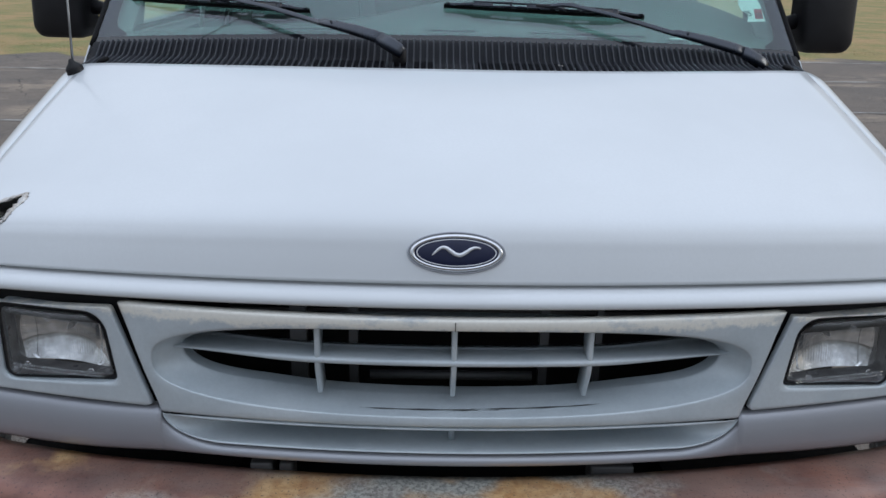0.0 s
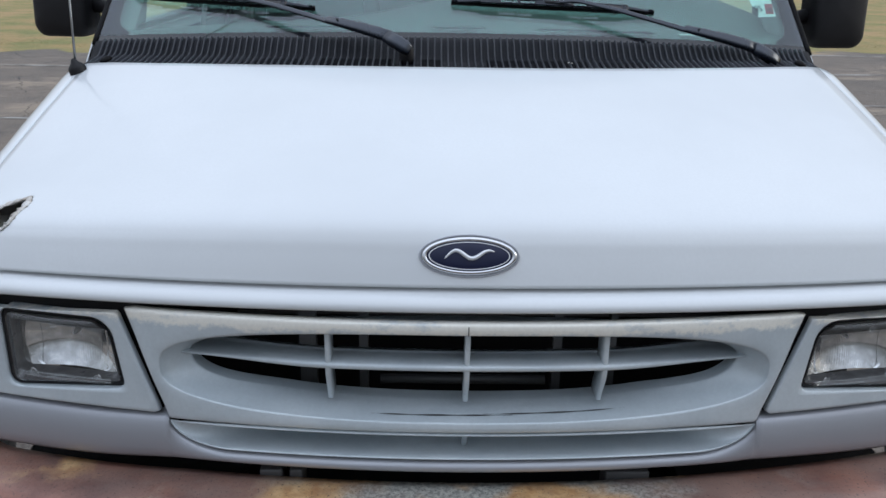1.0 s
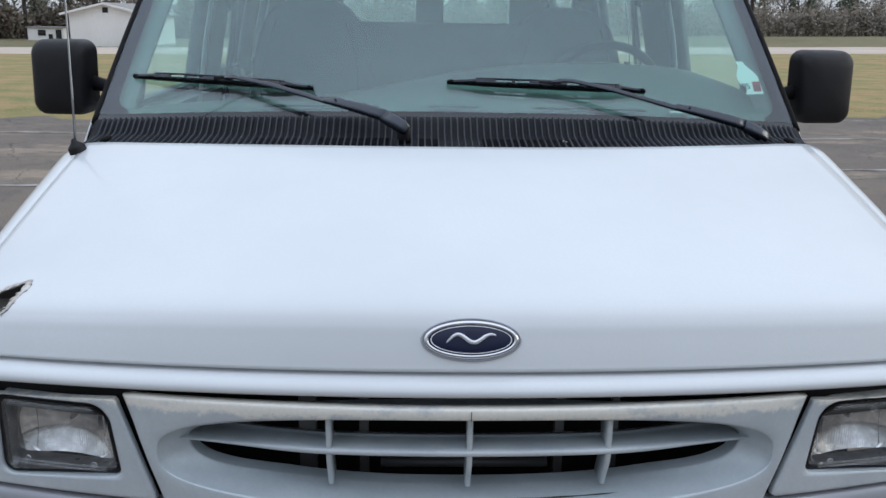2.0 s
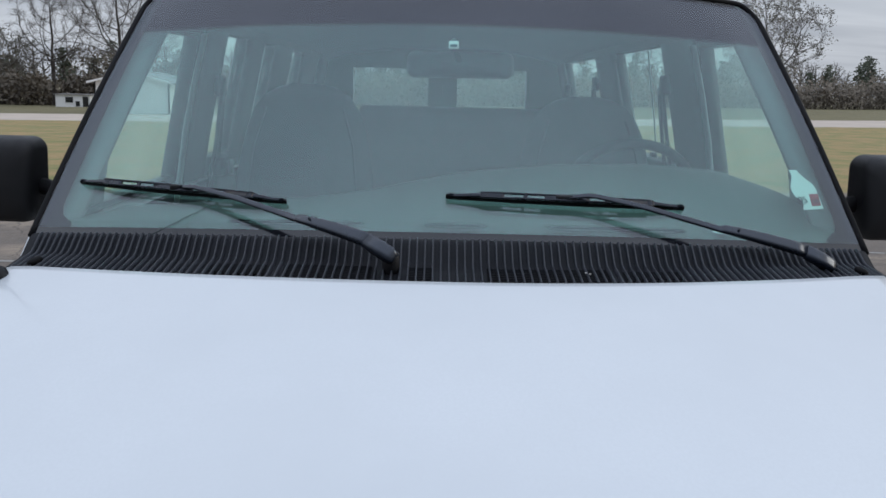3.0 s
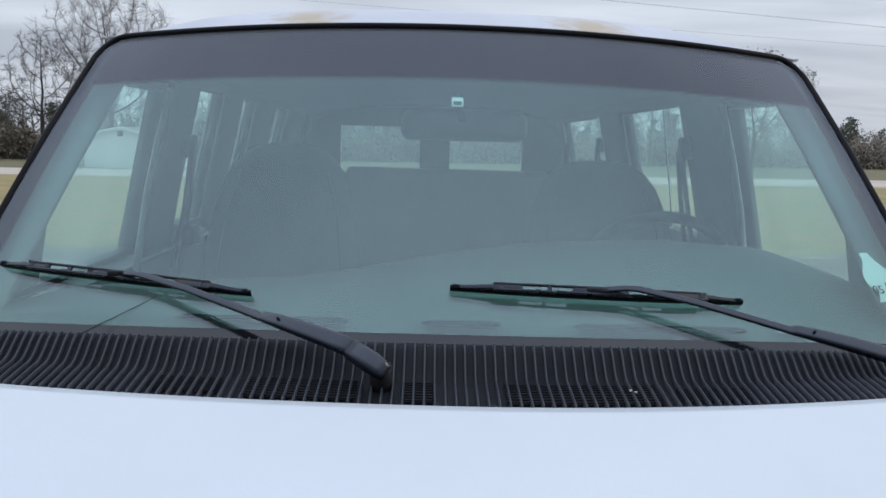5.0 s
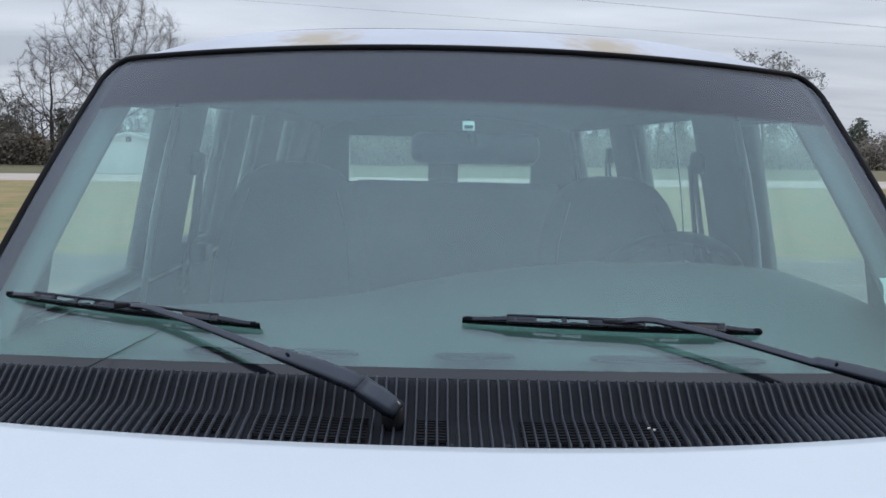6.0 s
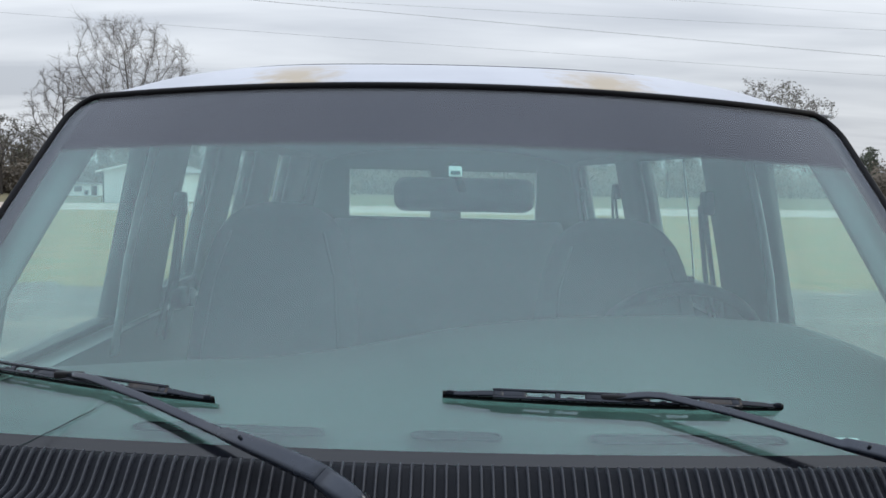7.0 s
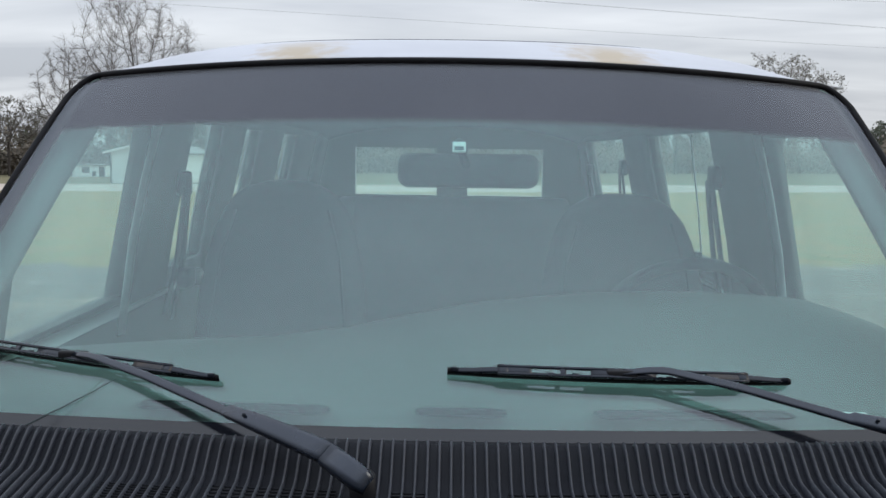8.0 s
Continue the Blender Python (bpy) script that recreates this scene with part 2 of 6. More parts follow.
def bumper_material():
    """Old chrome gone to rust: oxide red towards the ends, ochre patches and speckled grey-green in the middle."""
    m, nt, p = material("rusted_bumper_steel")
    red = mixrgb(nt, noise_fac(nt, 9, 5), (0.16, 0.075, 0.062), (0.30, 0.145, 0.105))
    grey = mixrgb(nt, noise_fac(nt, 120, 2, 0.7, 0.4, 0.6), (0.22, 0.225, 0.21), (0.55, 0.55, 0.50))
    ochre = mixrgb(nt, noise_fac(nt, 60, 4), (0.50, 0.27, 0.11), (0.70, 0.46, 0.23))
    sep = nt.nodes.new("ShaderNodeSeparateXYZ")
    nt.links.new(coords(nt), sep.inputs[0])
    ax = nt.nodes.new("ShaderNodeMath")
    ax.operation = "ABSOLUTE"
    nt.links.new(sep.outputs["X"], ax.inputs[0])
    wob = nt.nodes.new("ShaderNodeMath")
    wob.operation = "MULTIPLY_ADD"
    wob.inputs[1].default_value = 0.35
    nt.links.new(noise_fac(nt, 4, 4), wob.inputs[0])
    nt.links.new(ax.outputs[0], wob.inputs[2])
    ends = nt.nodes.new("ShaderNodeMapRange")
    ends.inputs["From Min"].default_value, ends.inputs["From Max"].default_value = 0.42, 0.62
    nt.links.new(wob.outputs[0], ends.inputs["Value"])
    c = mixrgb(nt, noise_fac(nt, 4.3, 4, 0.5, 0.50, 0.60), grey, ochre)
    c = mixrgb(nt, ends.outputs[0], c, red)
    c = mixrgb(nt, noise_fac(nt, 6.1, 4, 0.5, 0.60, 0.70), c, ochre)
    # pale dust lying along the upper lip, and dark pits
    lip = nt.nodes.new("ShaderNodeMapRange")
    lip.inputs["From Min"].default_value, lip.inputs["From Max"].default_value = 0.764, 0.773
    lip.inputs["To Max"].default_value = 0.3
    nt.links.new(sep.outputs["Z"], lip.inputs["Value"])
    dust = nt.nodes.new("ShaderNodeMath")
    dust.operation = "MULTIPLY"
    nt.links.new(lip.outputs[0], dust.inputs[0])
    nt.links.new(noise_fac(nt, 14, 5, 0.65, 0.36, 0.6, stretch=(0.4, 1, 1)), dust.inputs[1])
    c = mixrgb(nt, dust.outputs[0], c, (0.33, 0.31, 0.28))
    c = mixrgb(nt, noise_fac(nt, 210, 3, 0.7, 0.60, 0.68), c, (0.07, 0.055, 0.05))
    nt.links.new(c, p.inputs["Base Color"])
    p.inputs["Roughness"].default_value = 0.42
    p.inputs["Metallic"].default_value = 0.25
    bump(nt, p, noise_fac(nt, 150, 4), 0.4, 0.0008)
    return m


def roof_material():
    """White roof paint with two rust-brown stains at the front edge."""
    m, nt, p = material("stained_roof_paint")
    base = mixrgb(nt, noise_fac(nt, 3), (0.57, 0.58, 0.61), (0.50, 0.51, 0.54))
    sep = nt.nodes.new("ShaderNodeSeparateXYZ")
    nt.links.new(coords(nt), sep.inputs[0])
    wob = nt.nodes.new("ShaderNodeMath")
    wob.operation = "MULTIPLY_ADD"
    wob.inputs[1].default_value = 0.05
    nt.links.new(noise_fac(nt, 22, 4), wob.inputs[0])
    c = base
    for centre, half in ((-0.335, 0.075), (0.315, 0.085)):
        d = nt.nodes.new("ShaderNodeMath")
        d.operation = "SUBTRACT"
        d.inputs[1].default_value = centre
        nt.links.new(sep.outputs["X"], d.inputs[0])
        a = nt.nodes.new("ShaderNodeMath")
        a.operation = "ABSOLUTE"
        nt.links.new(d.outputs[0], a.inputs[0])
        s = nt.nodes.new("ShaderNodeMath")
        s.operation = "MULTIPLY_ADD"
        s.inputs[1].default_value = 0.06
        nt.links.new(noise_fac(nt, 25, 4), s.inputs[0])
        nt.links.new(a.outputs[0], s.inputs[2])
        r = nt.nodes.new("ShaderNodeMapRange")
        r.inputs["From Min"].default_value, r.inputs["From Max"].default_value = half + 0.065, half - 0.03
        nt.links.new(s.outputs[0], r.inputs["Value"])
        back = nt.nodes.new("ShaderNodeMapRange")
        back.inputs["From Min"].default_value, back.inputs["From Max"].default_value = 2.99, 2.80
        nt.links.new(sep.outputs["Y"], back.inputs["Value"])
        f = nt.nodes.new("ShaderNodeMath")
        f.operation = "MULTIPLY"
        nt.links.new(r.outputs[0], f.inputs[0])
        nt.links.new(back.outputs[0], f.inputs[1])
        c = mixrgb(nt, f.outputs[0], c, (0.46, 0.38, 0.27))
    nt.links.new(c, p.inputs["Base Color"])
    p.inputs["Roughness"].default_value = 0.5
    return m


def glass(name, tint, dust=0.0, dust_colour=(0.5, 0.55, 0.56), ior=1.5, rough=0.0, top=1.0, veil=0.0, sheen=(1, 1, 1)):
    """Clear glass with a real gloss, a dust that the light falls on, and a veil of dirt that glows against the light."""
    m, nt, p = material(name)
    nt.nodes.remove(p)
    out = nt.nodes["Material Output"]
    tr = nt.nodes.new("ShaderNodeBsdfTransparent")
    tr.inputs[0].default_value = (*tint, 1)
    gl = nt.nodes.new("ShaderNodeBsdfGlossy")
    gl.inputs["Roughness"].default_value = rough
    gl.inputs["Color"].default_value = (*sheen, 1)
    lw = nt.nodes.new("ShaderNodeLayerWeight")
    lw.inputs["Blend"].default_value = 0.5
    pw = nt.nodes.new("ShaderNodeMath")
    pw.operation = "POWER"
    pw.inputs[1].default_value = 5.0
    nt.links.new(lw.outputs["Facing"], pw.inputs[0])
    fr = nt.nodes.new("ShaderNodeMapRange")
    f0 = ((ior - 1) / (ior + 1)) ** 2
    fr.inputs["To Min"].default_value, fr.inputs["To Max"].default_value = f0, top
    nt.links.new(pw.outputs[0], fr.inputs["Value"])
    base = tr.outputs[0]
    if dust:
        df = nt.nodes.new("ShaderNodeBsdfDiffuse")
        df.inputs[0].default_value = (*dust_colour, 1)
        ms = nt.nodes.new("ShaderNodeMixShader")
        r = nt.nodes.new("ShaderNodeMapRange")
        r.inputs["To Min"].default_value, r.inputs["To Max"].default_value = dust * 0.75, dust * 1.25
        nt.links.new(noise_fac(nt, 5, 5, 0.6), r.inputs["Value"])
        nt.links.new(r.outputs[0], ms.inputs[0])
        nt.links.new(base, ms.inputs[1])
        nt.links.new(df.outputs[0], ms.inputs[2])
        base = ms.outputs[0]
    if veil:
        tl = nt.nodes.new("ShaderNodeBsdfTranslucent")
        tl.inputs[0].default_value = (0.80, 0.84, 0.80, 1)
        mv = nt.nodes.new("ShaderNodeMixShader")
        rv = nt.nodes.new("ShaderNodeMapRange")
        rv.inputs["To Min"].default_value, rv.inputs["To Max"].default_value = veil * 0.7, veil * 1.3
        nt.links.new(noise_fac(nt, 3, 4, 0.6), rv.inputs["Value"])
        nt.links.new(rv.outputs[0], mv.inputs[0])
        nt.links.new(base, mv.inputs[1])
        nt.links.new(tl.outputs[0], mv.inputs[2])
        base = mv.outputs[0]
    mx = nt.nodes.new("ShaderNodeMixShader")
    nt.links.new(fr.outputs[0], mx.inputs[0])
    nt.links.new(base, mx.inputs[1])
    nt.links.new(gl.outputs[0], mx.inputs[2])
    nt.links.new(mx.outputs[0], out.inputs["Surface"])
    return m


def tinted(name, tint):
    """Plain tinted glass without gloss."""
    m, nt, p = material(name)
    nt.nodes.remove(p)
    tr = nt.nodes.new("ShaderNodeBsdfTransparent")
    tr.inputs[0].default_value = (*tint, 1)
    nt.links.new(tr.outputs[0], nt.nodes["Material Output"].inputs["Surface"])
    return m


GRILLE = grille_material()
BUMPER = bumper_material()
ROOF = roof_material()
# the dust film also fills out the cool veil of reflected sky
WINDSHIELD = glass("green_windshield_glass", (0.635, 0.90, 0.835), dust=0.02, dust_colour=(0.47, 0.48, 0.56), ior=1.76, sheen=(0.91, 0.925, 1.0))
CLEAR = tinted("clear_outer_glass", (0.99, 0.995, 0.995))
INNER_FACE = glass("inner_glass_face", (0.97, 0.98, 0.98), dust=0.016, dust_colour=(0.55, 0.58, 0.58), ior=1.66)
FRIT = surf("dark_glass_border", (0.012, 0.012, 0.014), 0.7, dark=0.9, fine=200, spec=0.2)
CRACK = surf("cracked_glass_edge", (0.018, 0.028, 0.030), 0.3, fine=150, spec=0.3)
LOWER_EDGE = surf("glossy_black_lower_edge", (0.010, 0.011, 0.015), 0.08, dark=0.9, fine=200, rvar=0.03, spec=0.55)
SIDE_GLASS = glass("green_side_glass", (0.97, 0.99, 0.985), ior=1.2, top=0.12, veil=0.08)
REAR_GLASS = glass("dusty_rear_glass", (0.94, 0.97, 0.96), ior=1.2, top=0.12, veil=0.09)
LENS = glass("headlight_glass", (0.95, 0.96, 0.965), dust=0.03, ior=1.62)
MIRROR_FACE = surf("mirror_silver", (0.85, 0.86, 0.87), 0.02, metal=1.0, dark=0.98, rvar=0.01)
REFLECTOR = surf("lamp_reflector", (0.95, 0.96, 0.97), 0.08, metal=1.0, dark=0.62, big=34, fine=120, rvar=0.08)

BEZEL = surf("dull_lamp_bezel", (0.15, 0.155, 0.165), 0.35, metal=0.4, dark=0.5, big=30, fine=120)


def leaf_material(name, a, b):
    m, nt, p = material(name)
    g = nt.nodes.new("ShaderNodeNewGeometry")
    c = mixrgb(nt, g.outputs["Random Per Island"], a, b)
    c = mixrgb(nt, noise_fac(nt, 0.25, 3), c, mixrgb(nt, 0.5, c, (0.02, 0.02, 0.015)))
    nt.links.new(c, p.inputs["Base Color"])
    p.inputs["Roughness"].default_value = 0.8
    return m


PINE = leaf_material("pine_needles", (0.062, 0.078, 0.048), (0.115, 0.132, 0.080))
OAK = leaf_material("olive_oak_leaves", (0.12, 0.115, 0.088), (0.19, 0.175, 0.14))
SCRUB = leaf_material("brown_winter_scrub", (0.165, 0.140, 0.108), (0.27, 0.225, 0.170))
BLADE = leaf_material("winter_grass_blades", (0.30, 0.24, 0.085), (0.38, 0.275, 0.12))


def ground_material():
    """Old asphalt, winter grass and a concrete road, in bands across the plot."""
    m, nt, p = material("plot_ground")
    sep = nt.nodes.new("ShaderNodeSeparateXYZ")
    nt.links.new(coords(nt), sep.inputs[0])

    def step(edge, soft, wob, scale, slope=0.0):
        v = nt.nodes.new("ShaderNodeMath")
        v.operation = "MULTIPLY_ADD"
        v.inputs[1].default_value = slope
        nt.links.new(sep.outputs["X"], v.inputs[0])
        nt.links.new(sep.outputs["Y"], v.inputs[2])
        w = nt.nodes.new("ShaderNodeMath")
        w.operation = "MULTIPLY_ADD"
        w.inputs[1].default_value = wob
        nt.links.new(noise_fac(nt, scale, 5), w.inputs[0])
        nt.links.new(v.outputs[0], w.inputs[2])
        r = nt.nodes.new("ShaderNodeMapRange")
        r.inputs["From Min"].default_value, r.inputs["From Max"].default_value = edge, edge + soft
        nt.links.new(w.outputs[0], r.inputs["Value"])
        return r.outputs[0]

    tar = mixrgb(nt, noise_fac(nt, 0.35, 5, 0.6), (0.078, 0.066, 0.055), (0.145, 0.113, 0.086))
    tar = mixrgb(nt, noise_fac(nt, 0.9, 5, 0.6, 0.52, 0.68, (0.4, 1, 1)), tar, (0.30, 0.235, 0.17))
    tar = mixrgb(nt, noise_fac(nt, 2.6, 6, 0.7, 0.50, 0.70), tar, (0.055, 0.048, 0.042))
    tar = mixrgb(nt, noise_fac(nt, 70, 3, 0.7, 0.4, 0.6), tar, mixrgb(nt, 0.35, tar, (0.30, 0.27, 0.24)))
    vor = nd(nt, "ShaderNodeTexVoronoi", Scale=0.55)
    vor.feature = "DISTANCE_TO_EDGE"
    warp = nd(nt, "ShaderNodeTexNoise", Scale=1.3, Detail=4.0)
    nt.links.new(coords(nt), warp.inputs["Vector"])
    add = nt.nodes.new("ShaderNodeVectorMath")
    add.operation = "MULTIPLY_ADD"
    add.inputs[1].default_value = (1.1, 1.1, 0)
    nt.links.new(warp.outputs["Color"], add.inputs[0])
    nt.links.new(coords(nt), add.inputs[2])
    nt.links.new(add.outputs[0], vor.inputs["Vector"])
    crack = nt.nodes.new("ShaderNodeMapRange")
    crack.inputs["From Min"].default_value, crack.inputs["From Max"].default_value = 0.007, 0.001
    nt.links.new(vor.outputs["Distance"], crack.inputs["Value"])
    broken = nt.nodes.new("ShaderNodeMath")
    broken.operation = "MULTIPLY"
    nt.links.new(crack.outputs[0], broken.inputs[0])
    nt.links.new(noise_fac(nt, 0.8, 4, 0.6, 0.40, 0.60), broken.inputs[1])
    tar = mixrgb(nt, broken.outputs[0], tar, (0.03, 0.028, 0.026))
    grass = mixrgb(nt, noise_fac(nt, 0.35, 5), (0.34, 0.250, 0.095), (0.42, 0.275, 0.125))
    grass = mixrgb(nt, noise_fac(nt, 0.8, 5, 0.6, 0.42, 0.62), grass, (0.215, 0.215, 0.068))
    grass = mixrgb(nt, noise_fac(nt, 22, 3), grass, mixrgb(nt, 0.4, grass, (0.05, 0.045, 0.02)))
    road = mixrgb(nt, noise_fac(nt, 0.3, 4), (0.52, 0.44, 0.365), (0.44, 0.375, 0.315))
    verge = mixrgb(nt, noise_fac(nt, 0.5, 4), (0.17, 0.145, 0.07), (0.13, 0.115, 0.055))
    c = mixrgb(nt, step(15.4, 0.25, 0.7, 1.2, -0.12), tar, grass)
    c = mixrgb(nt, step(56.5, 0.4, 0.5, 0.8), c, road)
    c = mixrgb(nt, step(69.0, 0.5, 0.6, 0.8), c, verge)
    nt.links.new(c, p.inputs["Base Color"])
    p.inputs["Roughness"].default_value = 0.9
    bump(nt, p, noise_fac(nt, 45, 4, 0.7), 0.5, 0.012)
    return m


GROUND = ground_material()


# ---------------------------------------------------------------- mesh tools
def thing(name, place, label, category, group="", kind=""):
    ob = new(name)
    ob.location = place
    ob.empty_display_size = 0.2
    return tagged(ob, label, category, group, kind)


def part(name, bm, mat, parent=None, label="", smooth=True, thick=0.0, bevel=0.0):
    """Links a bmesh in plot coordinates as ONE mesh object under a thing or a part."""
    me = bpy.data.meshes.new(name)
    bmesh.ops.recalc_face_normals(bm, faces=bm.faces)
    bm.to_mesh(me)
    bm.free()
    return link(name, me, mat, parent, label, smooth, thick, bevel)


def link(name, me, mat, parent=None, label="", smooth=True, thick=0.0, bevel=0.0):
    if mat:
        me.materials.append(mat)
    if smooth:
        me.polygons.foreach_set("use_smooth", [True] * len(me.polygons))
    ob = new(name, me)
    if parent:
        ob.parent = parent
        if parent.type == "EMPTY":
            ob.matrix_parent_inverse = Matrix.Translation(-parent.location)
    if thick:
        s = ob.modifiers.new("thickness", "SOLIDIFY")
        s.thickness, s.offset = abs(thick), -1 if thick > 0 else 1
    if bevel:
        b = ob.modifiers.new("edge", "BEVEL")
        b.width, b.segments, b.limit_method = bevel, 2, "ANGLE"
    if label:
        tagged(ob, label)
    return ob


def from_lists(name, verts, faces, mat, parent=None, label="", smooth=False):
    me = bpy.data.meshes.new(name)
    me.from_pydata(verts, [], faces)
    return link(name, me, mat, parent, label, smooth)


def sheet(bm, rows, closed=False):
    """Faces over rows of points; all rows have the same number."""
    vs = [[bm.verts.new(p) for p in row] for row in rows]
    for a, b in zip(vs, vs[1:]):
        n = len(a)
        for i in range(n if closed else n - 1):
            j = (i + 1) % n
            bm.faces.new((a[i], a[j], b[j], b[i]))
    return vs


def span(a, b, n):
    return [a + (b - a) * i / (n - 1) for i in range(n)]


def smooth01(t):
    t = min(max(t, 0.0), 1.0)
    return t * t * (3 - 2 * t)


def lerp_table(table, t):
    """Value of a table of (t, value) at t, eased linearly."""
    if t <= table[0][0]:
        return table[0][1]
    for (a, va), (b, vb) in zip(table, table[1:]):
        if t <= b:
            return va + (vb - va) * (t - a) / (b - a)
    return table[-1][1]


def box(bm, c, size, m=None):
    r = bmesh.ops.create_cube(bm, size=1.0, matrix=(m or Matrix.Identity(4)) @ Matrix.Translation(c) @ Matrix.Diagonal((*size, 1)))
    return r["verts"]


def rod(bm, pts, radii, seg=8, caps=True, flat=1.0):
    """A tube along points, radius by radius; flat squashes it along its second axis."""
    pts = [Vector(p) for p in pts]
    if isinstance(radii, (int, float)):
        radii = [radii] * len(pts)
    rings, side = [], None
    for i, p in enumerate(pts):
        d = (pts[min(i + 1, len(pts) - 1)] - pts[max(i - 1, 0)]).normalized()
        if side is None:
            side = d.cross(Vector((0, 0, 1)))
            if side.length < 1e-3:
                side = d.cross(Vector((1, 0, 0)))
        side = (side - d * side.dot(d)).normalized()
        up = side.cross(d)
        rings.append([p + (side * math.cos(a) + up * math.sin(a) * flat) * radii[i] for a in [2 * math.pi * k / seg for k in range(seg)]])
    vs = sheet(bm, rings, closed=True)
    if caps:
        bm.faces.new(vs[0])
        bm.faces.new(list(reversed(vs[-1])))


def lathe(bm, profile, centre, axis, seg=32):
    """Turns (radius, along) pairs round an axis through a centre."""
    q = Vector((0, 0, 1)).rotation_difference(Vector(axis)).to_matrix()
    rows = []
    for r, h in profile:
        rows.append([Vector(centre) + q @ Vector((r * math.cos(a), r * math.sin(a), h)) for a in [2 * math.pi * k / seg for k in range(seg)]])
    sheet(bm, rows, closed=True)


def ray_to_polygon(cx, cz, a, poly):
    """Distance from a centre to an outline in a direction."""
    dx, dz, best = math.cos(a), math.sin(a), 9.0
    for (x0, z0), (x1, z1) in zip(poly, poly[1:] + poly[:1]):
        ex, ez = x1 - x0, z1 - z0
        det = dx * -ez + ex * dz
        if abs(det) < 1e-9:
            continue
        px, pz = x0 - cx, z0 - cz
        t = (px * -ez + ex * pz) / det
        u = (dx * pz - dz * px) / det
        if t > 0 and -1e-6 <= u <= 1 + 1e-6:
            best = min(best, t)
    return best


def rounded_rect(w, h, r, n=6):
    pts = []
    for cx, cz, a0 in ((w - r, h - r, 0), (-(w - r), h - r, 90), (-(w - r), -(h - r), 180), (w - r, -(h - r), 270)):
        for k in range(n + 1):
            a = radians(a0 + 90 * k / n)
            pts.append((cx + r * math.cos(a), cz + r * math.sin(a)))
    return pts


# ---------------------------------------------------------------- ground
def land(x, y):
    """The plot is level round the van, then falls gently to the road."""
    g = smooth01((y - 8) / 52)
    return g * (-0.68 + (0.0125 if x < 0 else 0.0155) * min(max(x, -60), 60))


def build_ground():
    xs = sorted(set([-900, -400, -200, -120] + list(range(-90, 91, 6)) + [120, 200, 400, 900]))
    ys = sorted(set([-900, -400, -150, -60, -30, -15, -8, 0, 4] + list(range(8, 80, 3)) + [84, 90, 100, 120, 150, 220, 400, 900]))
    bm = bmesh.new()
    sheet(bm, [[(x, y, land(x, y)) for x in xs] for y in ys])
    tagged(part("ground", bm, GROUND), "weathered asphalt lot, winter grass and a pale concrete road", "ground", kind="structure")


def build_stall_line(x0, x1, y, slope):
    bm = bmesh.new()
    rows = []
    for x in span(x0, x1, 24):
        yc = y + slope * (x - x0) + 0.02 * math.sin(x * 3.1)
        w = 0.042 + 0.012 * math.sin(x * 5.3 + y)
        rows.append([(x, yc + d, land(x, yc + d) + 0.004 + e) for d, e in ((-w, 0), (-w * 0.4, 0.001), (w * 0.4, 0.001), (w, 0))])
    sheet(bm, rows)
    tagged(part("stall_line", bm, LINE_PAINT), "worn white parking stall line on cracked asphalt", "road marking", "parking lines", "structure")


build_ground()
for x0, x1, y, slope in ((-9.5, -3.2, 8.6, -0.02), (-10.5, -3.6, 12.6, -0.02), (4.4, 10.5, 9.9, 0.03), (5.2, 12.0, 15.4, 0.03), (4.8, 11.2, 12.7, 0.03)):
    build_stall_line(x0, x1, y, slope)


# ---------------------------------------------------------------- the van's surfaces
HOOD_LINE = [(1.910, 1.403), (1.85, 1.389), (1.78, 1.371), (1.70, 1.350), (1.62, 1.327), (1.54, 1.304), (1.47, 1.284), (1.41, 1.266), (1.36, 1.2495),
             (1.328, 1.2365), (1.308, 1.2235), (1.294, 1.2055), (1.284, 1.184), (1.274, 1.160), (1.2655, 1.1365)]
HOOD_LIP = [(1.282, 1.150), (1.276, 1.134), (1.268, 1.1292), (1.256, 1.1275), (1.245, 1.124), (1.237, 1.117), (1.234, 1.109), (1.236, 1.1055), (1.244, 1.102), (1.262, 1.100)]


def hood_half(v):
    return 0.885 + 0.035 * v


def smooth_line(line, i, f):
    """A curve through the points of a line, so that no crease shows."""
    p1, p2 = line[i], line[i + 1]
    p0 = line[i - 1] if i else (2 * p1[0] - p2[0], 2 * p1[1] - p2[1])
    p3 = line[i + 2] if i + 2 < len(line) else (2 * p2[0] - p1[0], 2 * p2[1] - p1[1])
    return [0.5 * (2 * b + (c - a) * f + (2 * a - 5 * b + 4 * c - d) * f * f + (3 * b - a - 3 * c + d) * f ** 3) for a, b, c, d in zip(p0, p1, p2, p3)]


def hood_point(x, v):
    """v: 0 at the cowl, 1 at the front edge."""
    k = v * (len(HOOD_LINE) - 1)
    i = min(int(k), len(HOOD_LINE) - 2)
    f = k - i
    y, z = smooth_line(HOOD_LINE, i, f)
    w = smooth01((y - 1.26) / 0.65)
    bow = 0.145 + 0.07 * w
    drop = lerp_table([(0, 0.022), (0.5, 0.046), (0.75, 0.036), (1, 0.014)], v) * (x / 0.89) ** 2
    edge = max(0.0, abs(x) - 0.80)
    set_ = max(x, 0.0) ** 2 / 0.8
    return Vector((x, y + bow * x * x + 2.0 * edge * edge * (1 - w) + 0.022 * set_ * w, z - drop - 0.5 * edge * edge + 0.014 * set_ * smooth01((1 - v) / 0.35)))


def front_y(x):
    """The plan line of the grille and lamp panels."""
    return 1.236 + 0.165 * x * x + 6.0 * max(0.0, abs(x) - 0.86) ** 2


